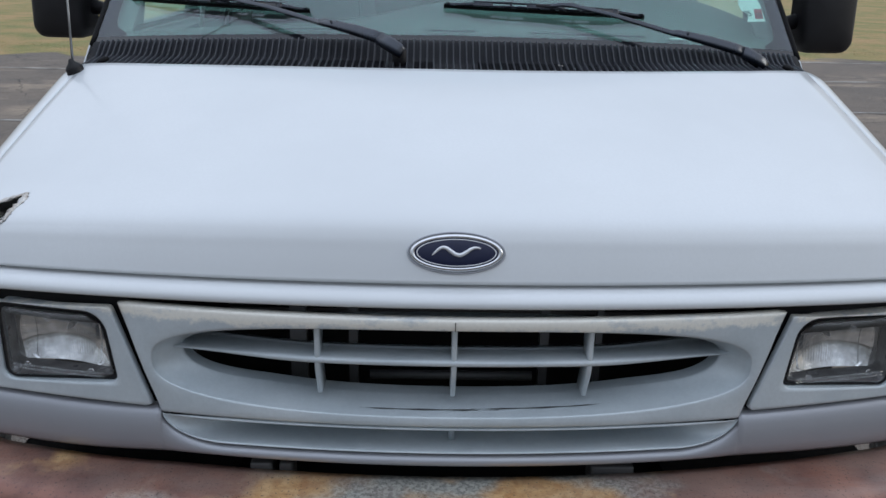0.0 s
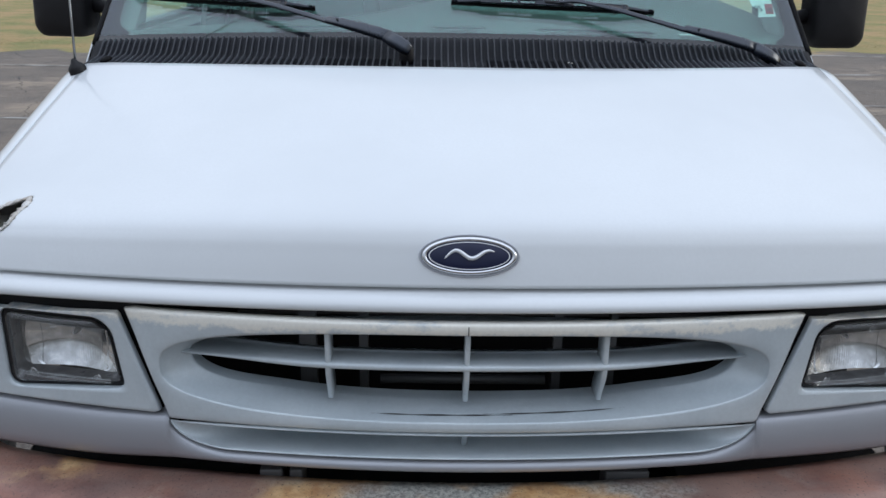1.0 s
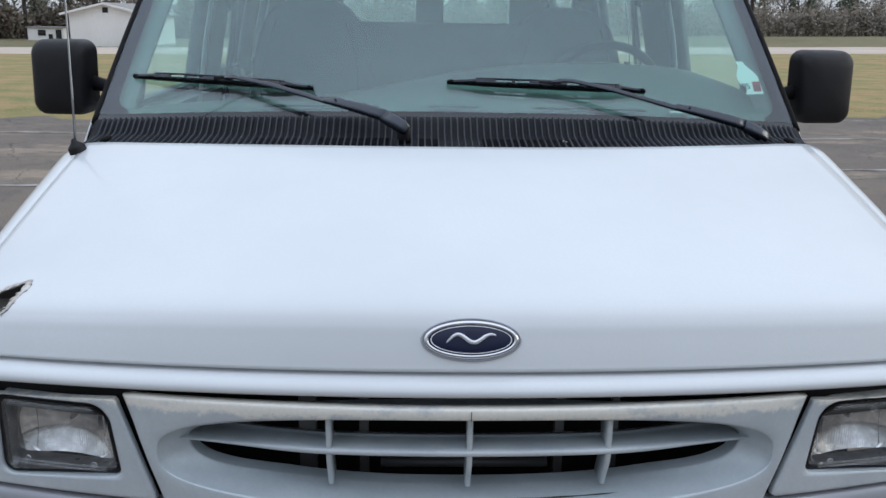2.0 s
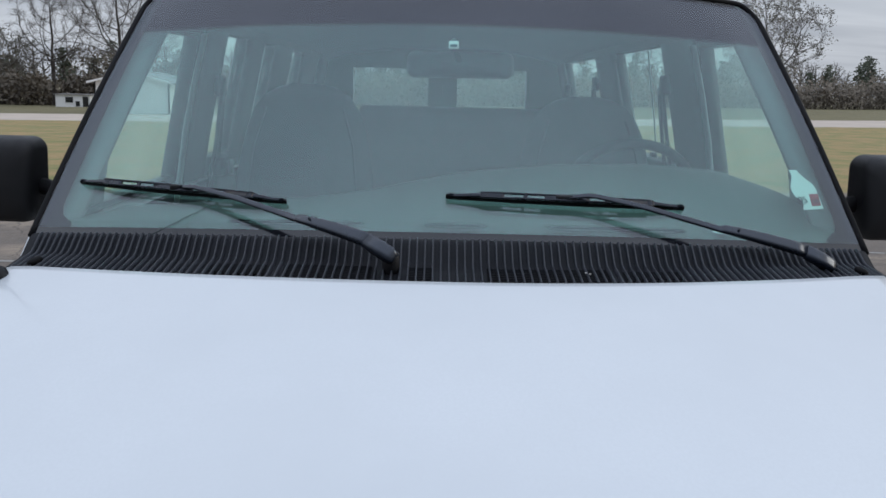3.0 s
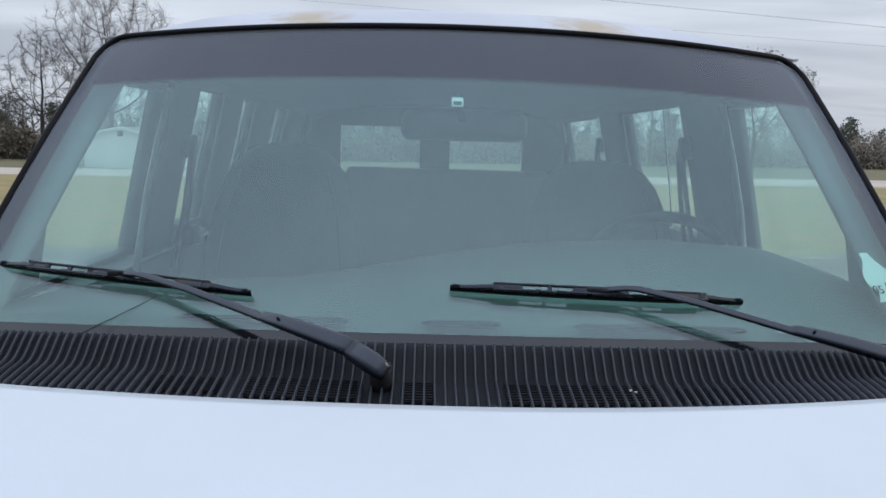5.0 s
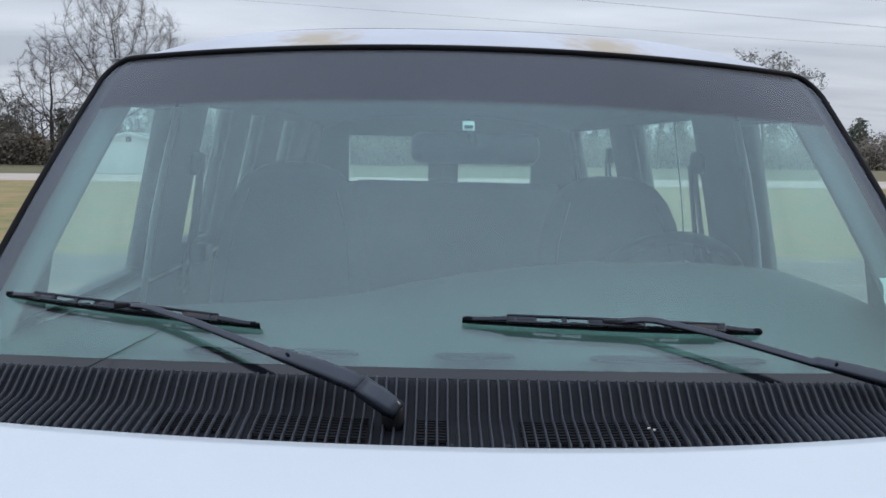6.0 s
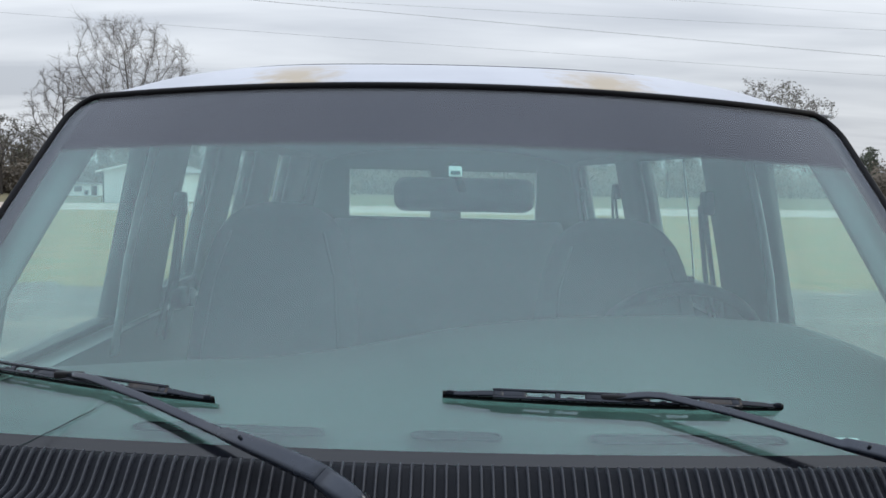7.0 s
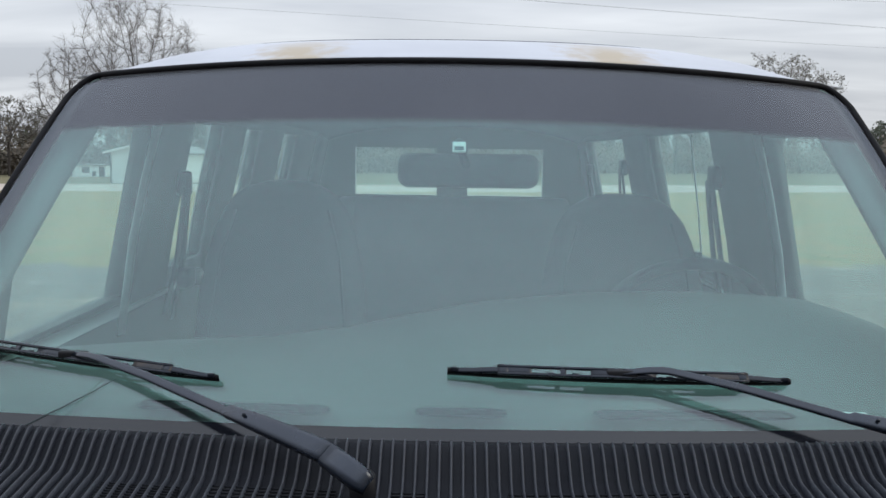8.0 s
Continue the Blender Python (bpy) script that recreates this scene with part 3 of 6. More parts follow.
def glass_base(x):
    return Vector((x, 2.095 + 0.22 * x * x, 1.440 - 0.045 * x * x))


def glass_top(x):
    return Vector((x, 2.660 + 0.30 * x * x, 2.013 - 0.036 * x * x))


def glass_half(s):
    return 0.935 - 0.095 * s - 0.010 * s * s


def glass_point(u, s, out=0.0):
    """u: -1 to 1 across, s: 0 at the cowl to 1 at the roof."""
    x = u * glass_half(s)
    p = glass_base(x).lerp(glass_top(x), s)
    return p + Vector((0, -0.7, 0.71)) * (0.012 * math.sin(math.pi * s) + out)


def side_x(z):
    """Half width of the body's side at a height."""
    return lerp_table([(0.40, 0.965), (0.62, 0.995), (0.95, 1.005), (1.20, 1.000), (1.40, 0.970), (1.60, 0.935), (1.93, 0.862), (1.99, 0.845)], z)


def roof_height(y):
    return lerp_table([(2.60, 2.005), (2.68, 2.020), (2.76, 2.050), (2.86, 2.074), (3.0, 2.098), (3.2, 2.112), (3.6, 2.118), (5.0, 2.119), (6.3, 2.11), (6.6, 2.075)], y)


def roof_skin(u, y):
    """Height of the roof at u across (-1 to 1) and y behind its front edge."""
    x = u * 0.845
    z = 2.024 - 0.036 * x * x * (1 - smooth01(y / 0.25)) - 0.012 * x * x * smooth01(y / 0.25) + (roof_height(2.668 + y) - 2.018) * (1 - abs(u) ** 5)
    if abs(u) > 0.93:
        z -= 0.05 * smooth01((abs(u) - 0.93) / 0.07) * smooth01(y / 0.25)
    return z


van = thing("van", (0, 4.0, 0), "white full-size passenger van with silver front and rusted bumper", "van")


# ---- hood with its torn hole
HOLE = [(-0.772, 1.466), (-0.766, 1.444), (-0.776, 1.420), (-0.784, 1.396), (-0.800, 1.390), (-0.830, 1.388), (-0.862, 1.402), (-0.866, 1.424), (-0.846, 1.437), (-0.820, 1.448), (-0.798, 1.459)]


def in_hole(p):
    """Inside the torn opening, whose edge is ragged."""
    a = math.atan2(p.y - 1.425, p.x + 0.812)
    r = ray_to_polygon(-0.812, 1.425, a, HOLE) * (1 + 0.06 * math.sin(11 * a) + 0.05 * math.sin(23 * a + 1.0))
    return math.hypot(p.x + 0.812, p.y - 1.425) < r


def build_hood():
    us = sorted(set([round(v, 4) for v in span(-1, 1, 61)] + [round(v, 4) for v in span(-0.985, -0.80, 49)]))
    vs = sorted(set([round(v, 4) for v in span(0, 1, 57)] + [round(v, 4) for v in span(0.54, 0.90, 61)]))
    bm = bmesh.new()
    rows = [[hood_point(u * hood_half(v), v) for u in us] for v in vs]
    sheet(bm, rows)
    gone = [f for f in bm.faces if in_hole(f.calc_center_median())]
    bmesh.ops.delete(bm, geom=gone, context="FACES")
    for v in bm.verts:
        if v.is_boundary and abs(v.co.x + 0.812) < 0.08 and abs(v.co.y - 1.425) < 0.07:
            v.co += Vector(((random.random() - 0.5) * 0.003, (random.random() - 0.5) * 0.003, -0.002 * random.random()))
    hood = part("hood", bm, PAINT, van, "white painted hood, torn open near one corner", thick=0.0012)
    # rolled front lip under the groove
    bm = bmesh.new()
    rows = []
    for y, z in HOOD_LIP:
        row = []
        for x in span(-0.93, 0.93, 81):
            e = max(0.0, abs(x) - 0.80)
            row.append((x, y + 0.145 * x * x + 2.0 * e * e, z - 0.014 * (x / 0.89) ** 2 - 0.5 * e * e))
        rows.append(row)
    sheet(bm, rows)
    part("front_lip", bm, PAINT, hood, "rolled front lip")
    # torn flakes: most hang over the upper edge, a few curl at the end and below
    def skin(x, y):
        v = min(span(0.4, 0.98, 117), key=lambda q: abs(hood_point(x, q).y - y))
        return hood_point(x, v).z

    def torn_strip(line, reach, droop, seed):
        """A ragged strip of torn paint and filler along part of the opening's edge."""
        rng = random.Random(seed)
        n = 46
        long_ = [reach * (0.35 + 0.5 * rng.random() + (0.9 if rng.random() < 0.16 else 0.0)) for _ in range(n)]
        long_ = [(long_[max(i - 1, 0)] + 2 * long_[i] + long_[min(i + 1, n - 1)]) / 4 for i in range(n)]
        rows = []
        for i in range(n):
            k = i / (n - 1) * (len(line) - 1)
            j = min(int(k), len(line) - 2)
            x = line[j][0] + (line[j + 1][0] - line[j][0]) * (k - j)
            y = line[j][1] + (line[j + 1][1] - line[j][1]) * (k - j)
            inward = (Vector((-0.815, 1.418, 0)) - Vector((x, y, 0))).normalized()
            row = []
            for m in range(6):
                t = m / 5
                q = Vector((x, y, 0)) + inward * (-0.004 + (long_[i] + 0.004) * t) + Vector((0.001 * math.sin(i * 1.7 + m), 0, 0))
                row.append(Vector((q.x, q.y, skin(x, y) + 0.0012 + 0.0022 * math.sin(math.pi * t * 0.8) + 0.0008 * math.sin(i * 0.9 + m * 1.3) - droop * t * t)))
            rows.append(row)
        bm = bmesh.new()
        sheet(bm, rows)
        part("torn_edge", bm, TORN, hood, "ragged torn paint and filler", thick=0.001)

    torn_strip([HOLE[0], HOLE[10], HOLE[9], HOLE[8], HOLE[7]], 0.030, 0.007, 3)
    torn_strip([HOLE[0], HOLE[1], HOLE[2], HOLE[3]], 0.011, 0.004, 4)
    torn_strip([HOLE[3], HOLE[4], HOLE[5], HOLE[6]], 0.005, 0.003, 5)
    # the inner brace seen through the opening
    bm = bmesh.new()
    sheet(bm, [[(x, y, 1.152 + 0.25 * (y - 1.40)) for x in span(-0.90, -0.72, 6)] for y in span(1.405, 1.50, 5)])
    part("inner_brace", bm, GRILLE, hood, "grey inner brace", thick=0.002)
    return hood


build_hood()


def build_fender(sgn):
    bm = bmesh.new()
    rows = []
    for v in span(0.0, 1.0, 40):
        x0 = hood_half(v) + 0.0022
        p0 = hood_point(sgn * x0, v)
        row = [Vector((sgn * x0, p0.y, p0.z - 0.0008))]
        top, w = p0.z, 1.0 - x0
        for k in range(1, 13):
            a0 = 0.26
            a = a0 + (k / 12) * (math.pi / 2 - a0)
            x = x0 + w * (math.sin(a) - math.sin(a0)) / (1 - math.sin(a0))
            z = top - (0.150 + 0.02 * v) * (math.cos(a0) - math.cos(a)) / math.cos(a0)
            e = x - x0
            row.append(Vector((sgn * x, p0.y + 0.10 * v * v * (e / w) + (0.10 * e * (1 - v)), z)))
        last = row[-1]
        low = 1.12 if v < 0.9 else 1.09
        for k in range(1, 5):
            row.append(Vector((sgn * (side_x(last.z + (low - last.z) * k / 4)), last.y, last.z + (low - last.z) * k / 4)))
        rows.append(row)
    sheet(bm, rows)
    fender = part("fender", bm, PAINT, van, thick=0.002)
    # dark strip added under the seam to stand for the gap's shade
    bm = bmesh.new()
    rod(bm, [hood_point(sgn * (hood_half(v) + 0.0012), v) + Vector((0, 0, -0.0042)) for v in span(0.0, 0.99, 40)], 0.0026, 6)
    part("seam_strip", bm, RUBBER, fender, "dark seam beside the hood")


for sgn in (-1, 1):
    build_fender(sgn)


# ---- emblem: an oval of dark blue in a chrome ring, with a plain silver ribbon
def build_emblem():
    v0 = min(span(0.6, 1.0, 161), key=lambda v: abs(hood_point(0, v).z - 1.1850))
    c = hood_point(0, v0)
    d = (hood_point(0, v0 + 0.05) - hood_point(0, v0 - 0.05)).normalized()
    across, up = Vector((1, 0, 0)), -d
    nrm = across.cross(up).normalized()
    if nrm.y > 0:
        nrm = -nrm

    def oval(bm, profile, seg=72):
        rows = []
        for a, b, h in profile:
            rows.append([c + across * a * math.cos(t) + up * b * 0.92 * math.sin(t) + nrm * h for t in [2 * math.pi * k / seg for k in range(seg)]])
        return sheet(bm, rows, closed=True)

    emblem = new("emblem")
    emblem.parent = van
    emblem.matrix_parent_inverse = Matrix.Translation(-van.location)
    tagged(emblem, "dark blue oval emblem in a chrome ring")
    bm = bmesh.new()
    oval(bm, [(0.0815, 0.0385, -0.003), (0.0810, 0.0380, 0.0015), (0.0785, 0.0355, 0.0015), (0.0775, 0.0345, -0.002)])
    part("surround", bm, PANEL, emblem)
    bm = bmesh.new()
    oval(bm, [(0.0775, 0.0345, -0.001), (0.0765, 0.0335, 0.004), (0.0735, 0.0305, 0.007), (0.0700, 0.0275, 0.007), (0.0685, 0.0262, 0.0045)])
    part("chrome_ring", bm, CHROME, emblem, "worn chrome ring")
    bm = bmesh.new()
    vs = oval(bm, [(0.069, 0.0266, 0.004), (0.060, 0.0225, 0.0058), (0.036, 0.0135, 0.0072), (0.008, 0.003, 0.0076)])
    bm.faces.new(vs[-1])
    part("field", bm, BLUE, emblem, "dark blue enamel field")
    bm = bmesh.new()
    oval(bm, [(0.0655, 0.0247, 0.0052), (0.0645, 0.0237, 0.0060), (0.0637, 0.0229, 0.0055)])
    part("pinstripe", bm, SILVER, emblem, "thin silver pinstripe")
    # one plain flowing ribbon across the field
    bm = bmesh.new()
    n = 33
    pts = [c + across * (-0.040 + 0.080 * t) + up * (0.0085 * math.sin(t * 9.4 - 0.6) * (1 - 0.45 * t) + 0.004 * t) + nrm * (0.0082 - 0.002 * (2 * t - 1) ** 2) for t in span(0, 1, n)]
    rod(bm, pts, [0.0010 + 0.0026 * math.sin(math.pi * i / (n - 1)) ** 0.6 for i in range(n)], 8)
    part("ribbon", bm, SILVER, emblem, "plain silver ribbon")


build_emblem()


# ---- grille
def droop(x):
    """The lamp panel and valance hang a little lower on the passenger's side."""
    return 0.007 * smooth01((-x - 0.42) / 0.25)


def slot_floor(x):
    """Lower edge of the air slot: level in the middle, rising in long rounds to its ends."""
    e = min(max((abs(x) - 0.395) / 0.110, 0.0), 1.0)
    return 0.8300 + 0.062 * (1 - math.sqrt(1 - e * e)) - droop(x)


def build_grille():
    cx, cz = 0.0, 1.000
    outline = [(-0.566, 1.087), (0.566, 1.087), (0.5045, 0.887), (-0.5045, 0.887)]
    seg, depth = 220, 0.072
    angles = [2 * math.pi * (k + 0.5) / seg for k in range(seg)]

    def superell(a, w, h, zc, n):
        c, s = math.cos(a), math.sin(a)
        r = (abs(c) ** n + abs(s) ** n) ** (-1 / n)
        return w * r * c, zc - cz + h * r * s

    def hole(a):
        return superell(a, 0.470, 0.060 if math.sin(a) > 0 else 0.085, 0.997, 2.0 if math.sin(a) > 0 else 2.6)

    def rim(a):
        return superell(a, 0.511, 0.080, 0.9865, 2.8)

    def well(x):
        """The opening grows shallow towards its pointed ends."""
        return 1 - 0.30 * smooth01((abs(x) - 0.30) / 0.17)

    def bowl(a, t):
        """The dished wall from the opening (0) to the rim (1)."""
        (x0, z0), (x1, z1) = hole(a), rim(a)
        x, z = x0 + (x1 - x0) * t, z0 + (z1 - z0) * t
        d = depth * well(x0) * (1 - t) ** (0.68 - 0.10 * smooth01(-math.sin(a) * 1.5))
        return Vector((x, front_y(x) + d, cz + z))

    rows = []
    for back in (0.03, 0.003, 0.0):
        rows.append([Vector((x, front_y(x) + depth * well(x) + back, cz + z)) for x, z in map(hole, angles)])
    for t in (0.08, 0.17, 0.27, 0.37, 0.47, 0.57, 0.66, 0.75, 0.83, 0.90, 0.945, 0.97, 0.985, 0.995, 1.0):
        row = []
        for a in angles:
            row.append(bowl(a, t))
        rows.append(row)
    for i, t in enumerate((0.10, 0.25, 0.42, 0.58, 0.72, 0.84, 0.92, 0.97, 1.0, 1.0)):
        row = []
        for a in angles:
            x0, z0 = rim(a)
            r = ray_to_polygon(0, 0, math.atan2(z0, x0), [(px, pz - cz) for px, pz in outline])
            k = max(r / math.hypot(x0, z0), 1.0)
            x, z = x0 * (1 + (k - 1) * t), z0 * (1 + (k - 1) * t)
            y = front_y(x) - 0.002 * math.sin(math.pi * t) + (0.0, 0, 0, 0, 0, 0, 0.0006, 0.0022, 0.006, 0.014)[i]
            row.append(Vector((x, y, cz + z)))
        rows.append(row)
    rows.append([Vector((p.x * 0.985, p.y + 0.004, cz + (p.z - cz) * 0.90)) for p in rows[-1]])
    bm = bmesh.new()
    sheet(bm, rows, closed=True)
    grille = part("grille", bm, GRILLE, van, "chalked silver plastic grille with an oval opening")
    # lower air slot: under a sharp lip the floor falls back into the dark
    bm = bmesh.new()
    rows = []
    table = [(0.0, 0.006), (0.02, 0.001), (0.06, 0.0), (0.09, 0.002), (0.10, 0.03), (0.11, 0.12), (0.35, 0.135), (0.65, 0.128), (0.85, 0.112), (0.95, 0.092), (0.985, 0.070), (0.99, 0.045), (0.975, 0.025), (0.955, 0.012), (0.945, 0.005), (0.955, 0.001), (0.98, 0.0), (1.02, 0.004), (1.04, 0.03)]
    for f, d in table:
        row = []
        for u in span(-1, 1, 121):
            x = 0.502 * u
            fade = smooth01((0.502 - abs(x)) / 0.20)
            low = slot_floor(x) + 0.0050
            row.append((x, front_y(x) + 0.001 + d * (0.03 + 0.97 * fade), 0.8845 - (0.8845 - low) * f))
        rows.append(row)
    sheet(bm, rows)
    part("lower_slot", bm, GRILLE, grille, "curved lower air slot")
    # horizontal blade
    bm = bmesh.new()
    prof = [(0.0, 0.0030), (0.003, 0.0052), (0.010, 0.0058), (0.03, 0.0054), (0.055, 0.0046), (0.084, 0.0040)]
    rows = []
    for x in span(-0.484, 0.484, 71):
        taper = 0.35 + 0.65 * smooth01((0.48 - abs(x)) / 0.22)
        sink = smooth01((abs(x) - 0.22) / 0.26)
        y, z = front_y(x) + 0.011 + 0.026 * sink, 1.0005 - 0.004 * sink
        ring = [(x, y + d, z + h * taper - 1.4 * d * d * taper) for d, h in prof] + [(x, y + d, z - h * taper) for d, h in reversed(prof)]
        rows.append(ring)
    sheet(bm, rows, closed=True)
    part("blade", bm, GRILLE, grille, "horizontal grille blade")
    for x in (-0.229, 0.0, 0.229):
        bm = bmesh.new()
        rows = []
        for z in span(1.066, 0.924, 18):
            y = front_y(x) + 0.013 + 0.030 * smooth01((0.995 - z) / 0.08)
            w = 0.0046
            rows.append([(x - w, y + 0.003, z), (x - w * 0.6, y + 0.0006, z), (x, y, z), (x + w * 0.6, y + 0.0006, z), (x + w, y + 0.003, z), (x + w * 0.9, y + 0.05, z - 0.02 * smooth01((z - 1.03) / 0.03)), (x - w * 0.9, y + 0.05, z - 0.02 * smooth01((z - 1.03) / 0.03))])
        sheet(bm, rows, closed=True)
        part("upright_bar", bm, GRILLE, grille)
    bm = bmesh.new()
    rod(bm, [(0, front_y(0) + 0.030, 0.884), (0, front_y(0) + 0.052, 0.834)], 0.0055, 8)
    part("upright_bar", bm, GRILLE, grille)
    # mould joint and scuffs
    bm = bmesh.new()
    box(bm, (0.0, front_y(0) - 0.0015, 1.0745), (0.0012, 0.003, 0.016))
    part("mould_joint", bm, DARK, grille, "thin dark mould joint", smooth=False)
    for x0, x1, t0, t1 in ((-0.160, 0.08, 0.85, 0.84), (0.03, 0.275, 0.80, 0.76)):
        bm = bmesh.new()
        rows = []
        for a in span(math.pi, 2 * math.pi, 1401):
            x = bowl(a, t0).x
            f = (x - x0) / (x1 - x0)
            if 0 <= f <= 1:
                w = 0.016 * (0.3 + math.sin(math.pi * f)) + 0.008 * math.sin(x * 90)
                t = t0 + (t1 - t0) * f
                rows.append([bowl(a, t - w) + Vector((0, -0.0005, 0.0011)), bowl(a, t + w) + Vector((0, -0.0005, 0.0011))])
        sheet(bm, rows)
        part("scuff", bm, RADIATOR, grille, "dark scuff")


build_grille()


# ---- what shows behind the grille
def build_radiator():
    # near-black sheet: the deep shade behind the openings is in its colour
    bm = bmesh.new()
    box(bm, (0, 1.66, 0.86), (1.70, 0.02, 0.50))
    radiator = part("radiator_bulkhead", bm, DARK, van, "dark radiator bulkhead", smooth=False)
    for z in span(0.93, 1.07, 8):
        bm = bmesh.new()
        box(bm, (0.05, 1.60, z), (1.0, 0.02, 0.007))
        part("cooler_tube", bm, RADIATOR, radiator, smooth=False)
    for x, w, z0, z1 in ((-0.18, 0.016, 0.84, 1.08), (0.17, 0.016, 0.84, 1.08), (-0.28, 0.03, 0.84, 1.07), (0.27, 0.012, 0.84, 1.08)):
        bm = bmesh.new()
        box(bm, (x, 1.40, (z0 + z1) / 2), (w, 0.02, z1 - z0))
        part("support_strut", bm, RADIATOR, radiator, smooth=False)
    bm = bmesh.new()
    rod(bm, [(-0.15, 1.39, 0.908), (0.15, 1.39, 0.908)], 0.009, 10)
    part("cross_pipe", bm, RADIATOR, radiator)
    # dark sheets added for the shade in the gap above each lamp
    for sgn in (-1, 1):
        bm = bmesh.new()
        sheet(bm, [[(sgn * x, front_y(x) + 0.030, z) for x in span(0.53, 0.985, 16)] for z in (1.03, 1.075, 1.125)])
        part("shade_sheet", bm, DARK, radiator, "added dark sheet for the shade above a headlight", thick=0.002)
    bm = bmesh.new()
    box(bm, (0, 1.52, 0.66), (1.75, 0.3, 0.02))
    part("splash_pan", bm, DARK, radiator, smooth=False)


build_radiator()


# ---- headlight panels
def lamp_shape(inset, n=8):
    """The lamp's outline round its centre: the inner upper corner is the roundest."""
    w, h = 0.110 - inset, 0.070 - inset
    pts = []
    for sx, sz, r, a0 in ((1, 1, 0.022, 0), (-1, 1, 0.038, 90), (-1, -1, 0.016, 180), (1, -1, 0.022, 270)):
        r = max(r - inset, 0.004)
        for k in range(n + 1):
            a = radians(a0 + 90 * k / n)
            x, z = sx * (w - r) + r * math.cos(a), sz * (h - r) + r * math.sin(a)
            pts.append((x + 0.008 * (z / h + 1) * (1 - x / w) / 2, z - 0.010 * (x / w) * (1 - z / h) / 2))
    return pts


def build_lamp_panel(sgn):
    drop = max(droop(sgn * 0.8), 0.0)
    cx, cz = 0.688, 0.999 - 0.8 * drop
    outline = [(0.5790, 1.0745), (0.995, 1.050), (0.995, 0.9000 - drop), (0.5185, 0.8985 - drop * 0.7)]
    hole = lamp_shape(0.0)
    seg = 140
    rows = []
    angles = [2 * math.pi * (k + 0.5) / seg for k in range(seg)]
    for t, back in ((0.0, 0.05), (0.0, 0.012), (0.0, 0.003), (0.03, 0.0), (0.2, 0), (0.4, 0), (0.6, 0), (0.8, 0), (0.94, 0), (0.98, 0.0015), (1.0, 0.006), (1.0, 0.014)):
        row = []
        for a in angles:
            r0 = ray_to_polygon(0, 0, a, hole)
            r1 = ray_to_polygon(cx, cz, a, outline)
            r = r0 + (r1 - r0) * t
            x, z = cx + r * math.cos(a), cz + r * math.sin(a)
            row.append(Vector((sgn * x, front_y(x) + 0.004 + back, z)))
        rows.append(row)
    bm = bmesh.new()
    sheet(bm, rows, closed=True)
    panel = part("lamp_panel", bm, GRILLE, van, "silver headlight surround panel")

    lamp = new("headlight")
    lamp.parent = van
    lamp.matrix_parent_inverse = Matrix.Translation(-van.location)
    tagged(lamp, "rectangular sealed-beam headlight with ribbed glass")
    yaw = 0.165 * 2 * cx

    def at(x, d, z):
        return Vector((sgn * (cx + x), front_y(cx) + yaw * x * 0.9 + d, cz + z))

    # black retaining rim
    bm = bmesh.new()
    rows = []
    for inset, d in ((0.0005, 0.045), (0.0005, 0.016), (0.003, 0.013), (0.0095, 0.014)):
        rows.append([at(x, d, z) for x, z in lamp_shape(inset)])
    sheet(bm, rows, closed=True)
    part("rim", bm, TRIM, lamp, "black retaining rim")
    # dished reflector, pressed in fine upright flutes, with flat walls round it
    def dish(x, z):
        return 0.084 - 0.052 * (1 - math.exp(-(92 * x * x + 200 * z * z)))

    bm = bmesh.new()
    rows = []
    for z in span(-0.054, 0.054, 25):
        half = 0.094 - 0.016 + math.sqrt(max(0.016 ** 2 - max(abs(z) - 0.038, 0.0) ** 2, 0.0))
        rows.append([at(x + 0.004, dish(x, z) + (0.00022 * math.sin(x * 1750) if abs(x) < 0.05 else 0.0) + (0.002 if abs(x) > 0.062 else 0.0), z - 0.003) for x in span(-half, half, 240)])
    sheet(bm, rows)
    part("reflector", bm, REFLECTOR, lamp, "fluted silver reflector")
    bm = bmesh.new()
    ring = rounded_rect(0.094, 0.054, 0.016, 8)
    sheet(bm, [[at(x, 0.012, z) for x, z in lamp_shape(0.0105)], [at(x * 0.985, 0.018, z * 0.985) for x, z in lamp_shape(0.0115)],
               [at(x + 0.004, 0.024, z - 0.003) for x, z in ring], [at(x + 0.004, dish(x, z) + 0.004, z - 0.003) for x, z in ring]], closed=True)
    part("bezel", bm, BEZEL, lamp, "dull grey inner bezel")
    bm = bmesh.new()
    rod(bm, [at(0.002, 0.084, 0.004), at(0.002, 0.072, 0.004), at(0.002, 0.066, 0.004)], [0.005, 0.004, 0.002], 10)
    part("bulb", bm, STEEL, lamp)
    # glass with its fluting
    bm = bmesh.new()
    rows = []
    w, h = 0.1015, 0.0615

    def reach(z, r_top, r_low):
        """How far the rounded corners take off the half width at a height."""
        r = r_top if z > 0 else r_low
        e = max(abs(z) - (h - r), 0.0)
        return w - r + math.sqrt(max(r * r - e * e, 0.0))

    for z in span(-h, h, 31):
        row = []
        for x in span(-reach(z, 0.039, 0.010), reach(z, 0.015, 0.015), 220):
            edge = max(abs(x) / 0.0975, abs(z) / 0.0635)
            bulge = -0.010 * (1 - (x / 0.0975) ** 2) * (1 - (z / 0.0635) ** 2) + 0.008 * smooth01((edge - 0.86) / 0.14)
            rib = 0.00050 * math.sin(x * 1750) * (1 if abs(z) < 0.046 else 0.2) * (1 if abs(x) < 0.082 else 0)
            row.append(at(x + 0.008 * (z / h + 1) * (1 - x / w) / 2, bulge + rib + 0.004, z - 0.010 * (x / w) * (1 - z / h) / 2))
